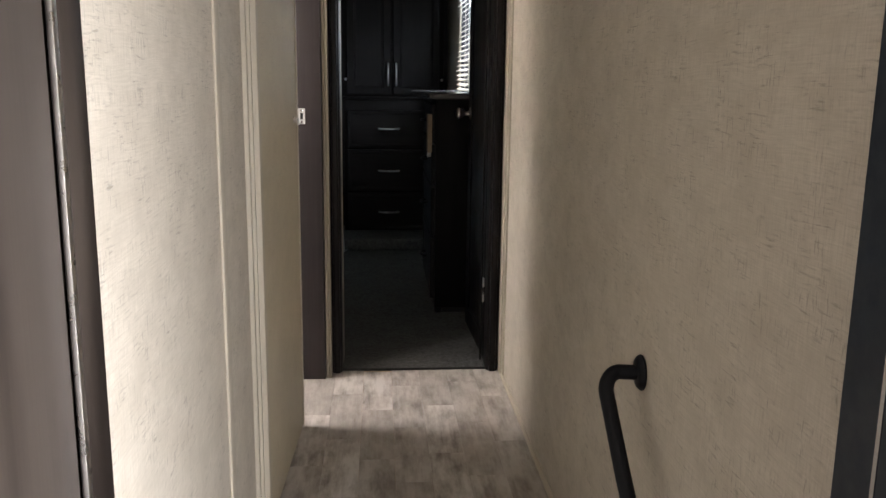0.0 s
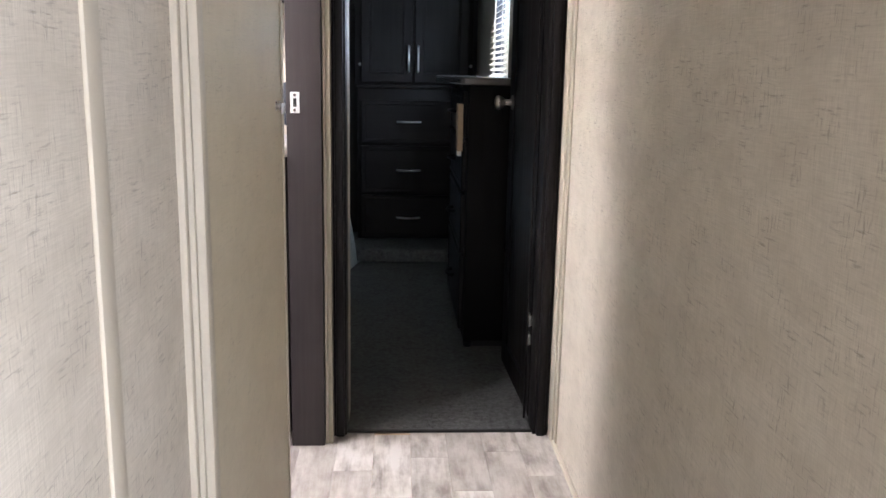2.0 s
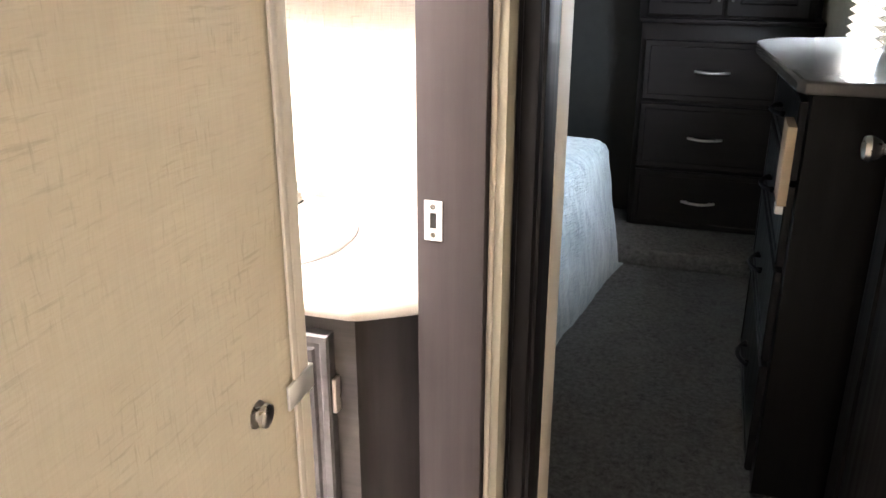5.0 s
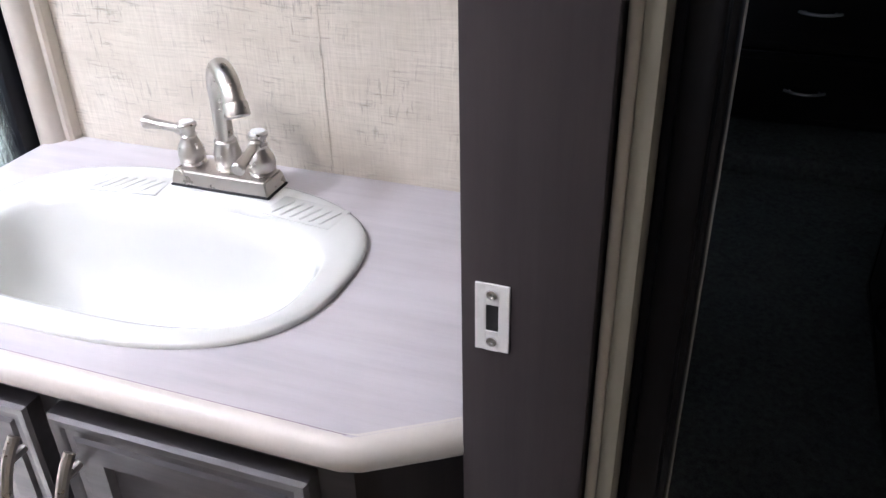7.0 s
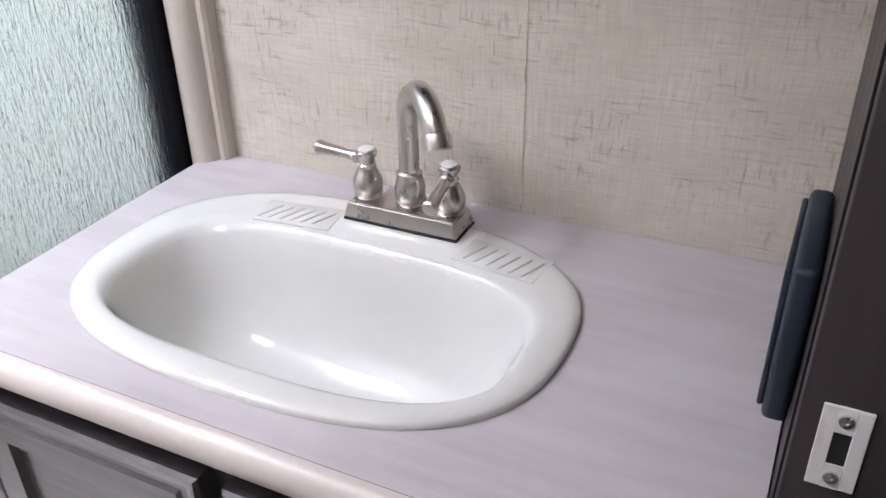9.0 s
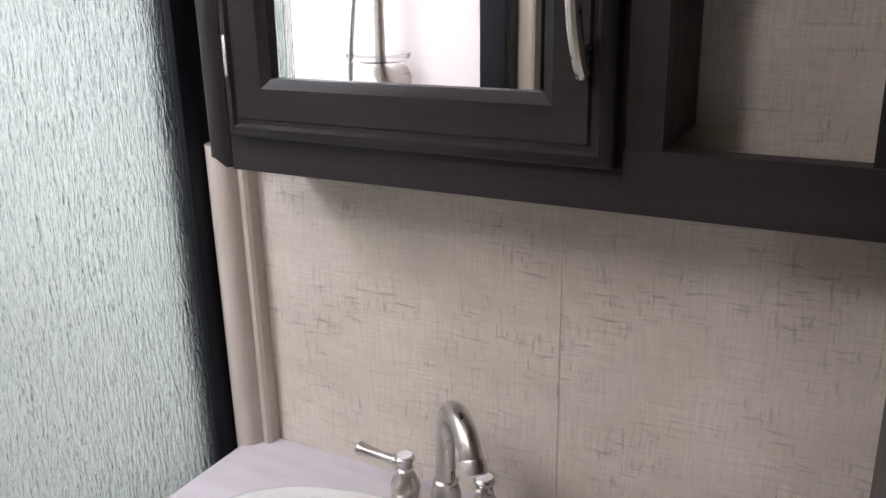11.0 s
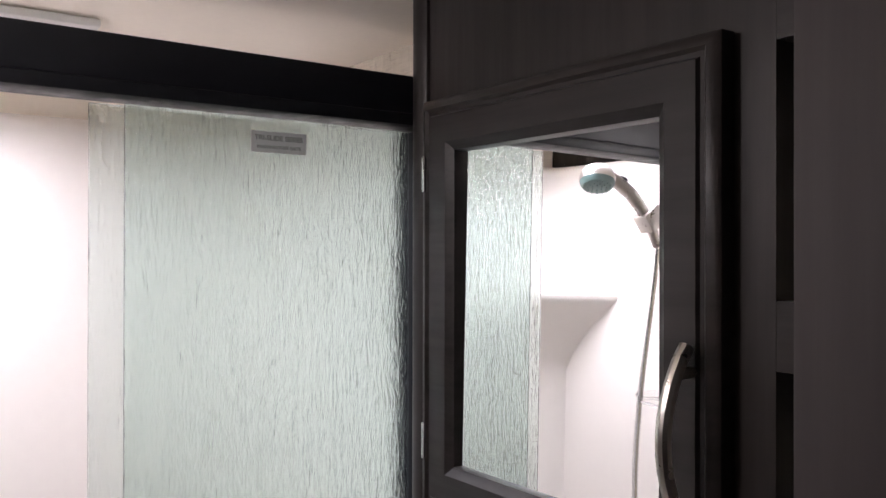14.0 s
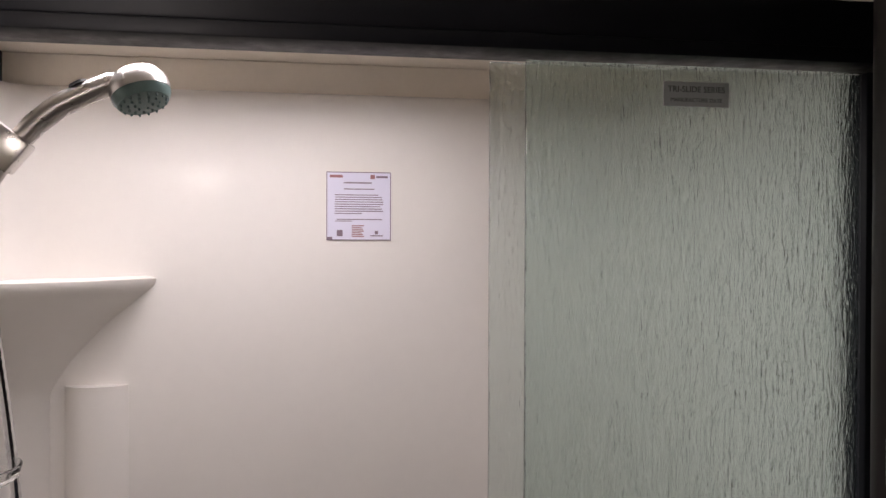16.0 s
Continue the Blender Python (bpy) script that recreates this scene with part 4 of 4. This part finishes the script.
# notice on the shower wall
card = thing("notice", (XB + 0.001, 2.945, 1.538), "lilac-white printed notice stuck to the shower wall", "notice")
CX, CY0, CY1, CZ0, CZ1 = XB + 0.0012, 2.890, 2.9995, 1.538, 1.653
part("paper", box(XB + 0.0003, CX, CY0, CY1, CZ0, CZ1), PAPER, card, "", None)


def ink(y0, y1, z0, z1, mat=INK):
    part("print", box(CX, CX + 0.0003, CY0 + y0 * 0.109, CY0 + y1 * 0.109, CZ0 + z0 * 0.116, CZ0 + z1 * 0.116), mat, card, "", None)


for a, b in ((0.0, 0.012), (0.988, 1.0)):
    ink(a, b, 0, 1)
    ink(0.012, 0.988, a, b)
ink(0.05, 0.25, 0.915, 0.955, REDINK), ink(0.68, 0.75, 0.90, 0.96, REDINK), ink(0.77, 0.95, 0.915, 0.945)
ink(0.27, 0.70, 0.832, 0.850), ink(0.27, 0.74, 0.742, 0.757)
for k, w in enumerate((0.80, 0.86, 0.87, 0.88, 0.88, 0.83, 0.86, 0.88, 0.55)):
    ink(0.13, w, 0.658 - 0.034 * k, 0.670 - 0.034 * k)
ink(0.16, 0.86, 0.300, 0.312), ink(0.13, 0.40, 0.276, 0.288)
ink(0.16, 0.25, 0.06, 0.15), ink(0.68, 0.88, 0.06, 0.075), ink(0.75, 0.80, 0.09, 0.14), ink(0.01, 0.09, 0.012, 0.05)

for k in range(7):
    ink(0.39, 0.58 - 0.02 * (k % 3), 0.052 + 0.026 * k, 0.066 + 0.026 * k, REDINK)

# hand shower on its slide bar
BX, BY = -1.207, 2.467
sh = thing("hand_shower", (BX, BY, 1.2), "brushed nickel hand shower on a wall slide bar", "shower head")
part("slide_bar", tube([(BX, BY, 1.235), (BX, BY, 1.715)], 0.0105, 18), NICKEL, sh)
for z, s in ((1.722, 1), (1.228, -1)):
    elbow = [(BX, YE + 0.004, z), (BX, YE + 0.020, z)]
    for k in range(1, 8):
        a = math.radians(90 * k / 7)
        elbow.append((BX, YE + 0.020 + 0.057 * math.sin(a), z - s * 0.030 * (1 - math.cos(a))))
    m = part("wall_mount", tube(elbow, [0.026, 0.025, 0.0235, 0.0225, 0.0215, 0.0205, 0.019, 0.017, 0.014], 24), NICKEL, sh)
    part("mount_flange", lathe([(0, 0.028), (0.004, 0.028), (0.008, 0.026)], (BX, YE + 0.0005, z), (0, 1, 0), 26), NICKEL, m)
hold = lathe([(-0.030, 0.014), (-0.028, 0.018), (0.034, 0.018), (0.036, 0.015)], (BX, BY, 1.640), (1, 0, 0.1), 24)
slider = part("slider", hold, NICKEL, sh)
part("slider_knob", lathe([(0.036, 0.012), (0.044, 0.012), (0.045, 0.009)], (BX, BY, 1.640), (1, 0, 0.1), 18), RUBBER, slider, "dark knob insert")
part("cradle", turned(box(-0.020, 0.020, -0.022, 0.024, -0.020, 0.022, 0.003), pose(BX - 0.022, BY + 0.048, 1.640, -38, 0, 6)), NICKEL, slider)
grip = [(BX - 0.020, 2.494, 1.585), (BX - 0.021, 2.510, 1.616), (BX - 0.022, 2.528, 1.643), (BX - 0.023, 2.550, 1.668), (BX - 0.024, 2.576, 1.690), (BX - 0.025, 2.605, 1.705), (BX - 0.026, 2.630, 1.717), (BX - 0.027, 2.649, 1.721)]
part("grip", tube(grip, [0.0095, 0.0115, 0.0128, 0.0135, 0.0138, 0.0135, 0.0125, 0.0105], 20), NICKEL, sh)
hw = Vector((0.26, 0.28, -0.92)).normalized()
head = part("spray_head", lathe([(-0.024, 0.006), (-0.022, 0.016), (-0.016, 0.027), (-0.006, 0.033), (0.004, 0.0350), (0.010, 0.0345)], (BX - 0.028, 2.662, 1.714), hw, 32), NICKEL, sh)
part("nozzle_face", lathe([(0.010, 0.0340), (0.015, 0.0330), (0.021, 0.029), (0.023, 0.022)], (BX - 0.028, 2.662, 1.714), hw, 32), TEAL, head, "grey-green rubber nozzle face")
u = hw.orthogonal().normalized()
w = hw.cross(u)
for r, n in ((0.010, 6), (0.018, 11), (0.026, 16)):
    for k in range(n):
        p = Vector((BX - 0.028, 2.662, 1.714)) + hw * (0.0225 - 0.00012 * (r * 1000 - 18) ** 2 / 10 * (r > 0.018)) + r * (math.cos(math.tau * k / n) * u + math.sin(math.tau * k / n) * w)
        part("nozzle", lathe([(-0.002, 0.0016), (0.002, 0.0014), (0.003, 0.0007)], p, hw, 6), TEAL, head, "", None)
part("trigger", lathe([(0, 0.011), (0.003, 0.010), (0.004, 0.006)], (BX - 0.024, 2.596, 1.7135), (0, -0.45, 0.9), 18), RUBBER, sh, "dark oval button")
hose = [(BX - 0.020, 2.492, 1.582)]
for k in range(1, 25):
    f = k / 24
    hose.append((BX - 0.020 - 0.018 * math.sin(math.pi * f * 0.9), 2.492 + 0.028 * math.sin(math.pi * f) ** 1.6 + 0.02 * f, 1.582 - 0.86 * f))
fine = []
for a, b in zip(hose, hose[1:]):
    fine += [tuple(Vector(a).lerp(Vector(b), q / 6)) for q in range(6)]
part("hose", tube(fine, [0.0064 if k % 2 else 0.0052 for k in range(len(fine))], 10), CHROME, sh, "ribbed metal hose")
tray = lathe([(0, 0.008), (0.0, 0.058), (0.004, 0.063), (0.016, 0.066), (0.017, 0.063), (0.006, 0.058), (0.004, 0.016)], (BX, BY + 0.008, 1.268), (0, 0, 1), 40)
part("soap_tray", tray, CLEAR, sh, "clear plastic soap dish")
valve = thing("shower_valve", (BX - 0.02, 2.42, 0.70), "small chrome shower valve under the hose", "valve")
part("valve_body", lathe([(0, 0.030), (0.006, 0.030), (0.010, 0.018), (0.060, 0.016), (0.064, 0.012)], (BX - 0.02, YE + 0.0005, 0.715), (0, 1, 0), 24), CHROME, valve)

# ---------------------------------------------------------------- bedroom
DY = 5.74
chest = thing("drawer_cabinet", (0.10, 5.84, 0.08), "built-in espresso drawer cabinet with arched nickel pulls", "cabinet")
part("carcass", box(-0.185, 0.511, DY + 0.02, 5.949, 0.0805, 0.955, 0.002), ESPRESSO_SHADED, chest)
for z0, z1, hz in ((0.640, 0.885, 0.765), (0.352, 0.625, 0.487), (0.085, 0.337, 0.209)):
    d = part("drawer_front", panel(-0.165, 0.480, z0, z1, DY, [(0, 0.004), (0.004, 0.0), (0.022, 0.0), (0.026, 0.003), (0.034, 0.003)], 0.019), ESPRESSO_SHADED_X, chest)
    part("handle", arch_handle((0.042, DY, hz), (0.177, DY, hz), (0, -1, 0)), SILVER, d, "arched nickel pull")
part("counter_ledge", box(-0.195, 0.511, DY - 0.008, 5.949, 0.9555, 0.972, 0.002), ESPRESSO_SHADED_X, chest)
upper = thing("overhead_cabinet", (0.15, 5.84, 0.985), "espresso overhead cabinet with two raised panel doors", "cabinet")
part("carcass", box(-0.20, 0.470, DY + 0.02, 5.949, 0.973, CEILING - 0.001, 0.002), ESPRESSO_SHADED, upper)
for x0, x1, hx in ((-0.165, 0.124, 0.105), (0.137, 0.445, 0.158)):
    d = part("cabinet_door", panel(x0, x1, 0.985, 1.76, DY, [(0, 0.004), (0.004, 0), (0.048, 0), (0.053, 0.006), (0.060, 0.0065), (0.062, 0.009)], 0.019), ESPRESSO_SHADED, upper)
    part("handle", arch_handle((hx, DY, 1.190), (hx, DY, 1.046), (0, -1, 0)), SILVER, d, "arched nickel pull")
    ex = x0 - 0.006 if hx < 0.12 else x1 + 0.014
    part("hinge", lathe([(0, 0.010), (0.006, 0.009), (0.010, 0.004)], (ex, DY + 0.018, 1.085), (0, -1, 0), 12), SILVER, d, "nickel hinge")

dr = thing("dresser", (0.40, 4.36, 0), "dark dresser with a grey laminate top behind the door", "dresser")
part("carcass", box(0.306, 0.511, 3.958, 4.74, 0.03, 1.008, 0.003), DRESSER_SHADED, dr)
part("plinth", box(0.330, 0.511, 3.975, 4.72, 0.0045, 0.03), DARKVOID, dr)
part("foot", lathe([(0, 0.016), (0.016, 0.020), (0.024, 0.014)], (0.325, 3.978, 0.005), (0, 0, 1), 16), BLACK, dr, "round black foot")
tp = [(0.511, 3.945), (0.290, 3.945), (0.274, 3.962)] + corner(0.375, 4.52, 0.165, 180, 90, 12) + [(0.511, 4.745)]
part("dresser_top", prism(tp, 1.009, 1.038, 0.008, 3), DRESSERTOP, dr, "grey laminate top with rounded end")
for z0, z1 in ((0.07, 0.36), (0.375, 0.60), (0.615, 0.80), (0.815, 0.985)):
    bm = panel(0, 0.72, z0, z1, 0, [(0, 0.004), (0.004, 0), (0.022, 0), (0.026, 0.003)], 0.018)
    d = part("drawer_front", turned(bm, Matrix.Translation((0.287, 4.715, 0)) @ pose(0, 0, 0, 0, 0, -90)), ESPRESSO_SHADED, dr)
    zc = (z0 + z1) / 2
    part("handle", arch_handle((0.287, 4.28, zc), (0.287, 4.415, zc), (-1, 0, 0), 0.024), BLACK, d, "arched dark pull")
part("tan_edge", box(0.268, 0.2868, 3.953, 4.060, 0.768, 0.940, 0.001), TANWOOD, dr, "bare tan wood edge")
part("tan_edge_clip", box(0.266, 0.282, 3.951, 3.990, 0.750, 0.7675, 0.001), PLASTICWHITE, dr, "small pale clip")

# bed with its quilt
bed = thing("bed", (-0.95, 4.6, 0.004), "bed with a grey-blue quilt hanging to the carpet", "bed")
part("bed_base", box(-1.85, -0.36, 3.95, 5.36, 0.005, 0.30, 0.01), ESPRESSO_SHADED, bed)
part("mattress", box(-1.86, -0.33, 3.92, 5.38, 0.301, 0.508, 0.05, 4), PLASTICWHITE, bed)
bm = bmesh.new()
NU, NV = 90, 60
grid = []
rng = random.Random(4)
for i in range(NU + 1):
    row = []
    y = 3.88 + (5.45 - 3.88) * i / NU
    for j in range(NV + 1):
        s = 1.55 * j / NV
        edge_y = max(0.0, y - 5.36) + max(0.0, 3.94 - y)
        if s < 0.85:
            x, z = -1.15 + s, 0.548
        elif s < 0.95:
            a = (s - 0.85) / 0.10 * math.pi / 2
            x, z = -0.30 + 0.064 * math.sin(a), 0.548 - 0.064 * (1 - math.cos(a))
        else:
            x, z = -0.236 + 0.06 * ((s - 0.95) / 0.6), 0.484 - (s - 0.95) * 0.79
        fold = noise.noise((y * 3.2, s * 1.2, 0.3)) * 0.030 * min(1, max(0, s - 0.8) * 3)
        puff = 0.004 * abs(math.sin(y * 60)) * abs(math.sin(s * 60)) + 0.010 * noise.noise((y * 9, s * 9, 2.0))
        z -= edge_y * 2.2
        x -= 0.16 * max(0.0, 5.40 - y)
        row.append(bm.verts.new((x + fold + (puff if s > 0.9 else 0), y, max(0.012, z + (puff if s <= 0.95 else 0)))))
    grid.append(row)
for a, b in zip(grid, grid[1:]):
    for j in range(NV):
        bm.faces.new((a[j], a[j + 1], b[j + 1], b[j]))
part("quilt", bm, QUILT, bed, "quilted grey-blue bedspread", 80)

# bedroom window with blinds
win = thing("window", (0.53, 4.75, 0.975), "bedroom window behind white horizontal blinds", "window", kind="structure")
fr = box(0.515, 0.555, 4.48, 4.505, 0.976, 1.619, 0.003)
box(0.515, 0.555, 4.995, 5.02, 0.976, 1.619, 0.003, bm=fr)
box(0.515, 0.555, 4.505, 4.995, 0.976, 1.0, 0.003, bm=fr)
box(0.515, 0.555, 4.505, 4.995, 1.595, 1.619, 0.003, bm=fr)
part("window_frame", fr, BLACK, win)
gl = part("pane", box(0.548, 0.552, 4.505, 4.995, 1.0, 1.595), CLEAR, win, "", None)
gl.visible_shadow = False
blind = thing("window_blind", (0.505, 4.75, 0.98), "cream horizontal slat blind, slats half open", "blind")
part("bottom_rail", box(0.484, 0.511, 4.472, 5.028, 0.9752, 0.9835, 0.001), SLATWHITE, blind)
part("head_rail", box(0.484, 0.511, 4.485, 5.015, 1.60, 1.635, 0.003), SLATWHITE, blind)
for k in range(24):
    z = 0.992 + 0.0254 * k
    slat = turned(box(-0.0115, 0.0115, 4.472, 5.028, -0.0008, 0.0008), pose(0.497, 0, z, 0, -34, 0))
    part("slat", slat, SLATWHITE, blind, "", None)
for y in (4.60, 4.90):
    part("ladder_cord", tube([(0.4965, y, 0.98), (0.4965, y, 1.60)], 0.0012, 6), SLATWHITE, blind)
structure("backdrop", box(1.60, 1.62, 3.4, 6.4, 0.2, 2.6), TREES, "dim greenish daylight outside the window", "backdrop")

# small globe ceiling lamp by the bathroom door
LX, LY = -0.68, 2.63
lamp = thing("ceiling_light", (LX, LY, CEILING - 0.02), "small white globe bathroom ceiling light, lit", "ceiling light")
part("light_base", lathe([(0, 0.052), (0.006, 0.050), (0.012, 0.034), (0.018, 0.016), (0.062, 0.016), (0.066, 0.028)], (LX, LY, CEILING - 0.001), (0, 0, -1), 32), PLASTICWHITE, lamp)
globe = [(0.064, 0.026)] + [(0.108 - 0.050 * math.cos(math.radians(a)), 0.066 * math.sin(math.radians(a))) for a in range(30, 176, 12)]
part("lens", lathe(globe, (LX, LY, CEILING - 0.001), (0, 0, -1), 28), glow("warm_lamp_lens", (1.0, 0.95, 0.88), LAMP), lamp, "glowing frosted globe")

# hallway planks, laid lengthwise with staggered joints
PW, PL = 0.105, 0.38
col = 0
x = -0.96
rng = random.Random(7)
cache = {}


def plank(x0, x1, y0, y1):
    key = (round(x1 - x0, 4), round(y1 - y0, 4))
    if key not in cache:
        bm = box(0.0003, key[0] - 0.0003, 0.0003, key[1] - 0.0003, -0.0048, 0.0, 0.0006, 1)
        me = bpy.data.meshes.new("plank")
        bm.to_mesh(me)
        bm.free()
        me.materials.append(PLANK)
        cache[key] = me
    ob = new("plank", cache[key])
    ob.parent = floor
    ob.location = (x0, y0, 0)
    return ob


while x < RIGHT - 0.01:
    x1 = min(x + PW, RIGHT)
    y = 1.60 - (0.23 * (col * 5 % 7) / 2 % PL)
    while y < 3.17:
        y0, y1 = max(y, 1.60), min(y + PL, 3.171)
        if y1 - y0 > 0.02:
            plank(x, x1, y0, y1)
        y += PL
    x, col = x1, col + 1
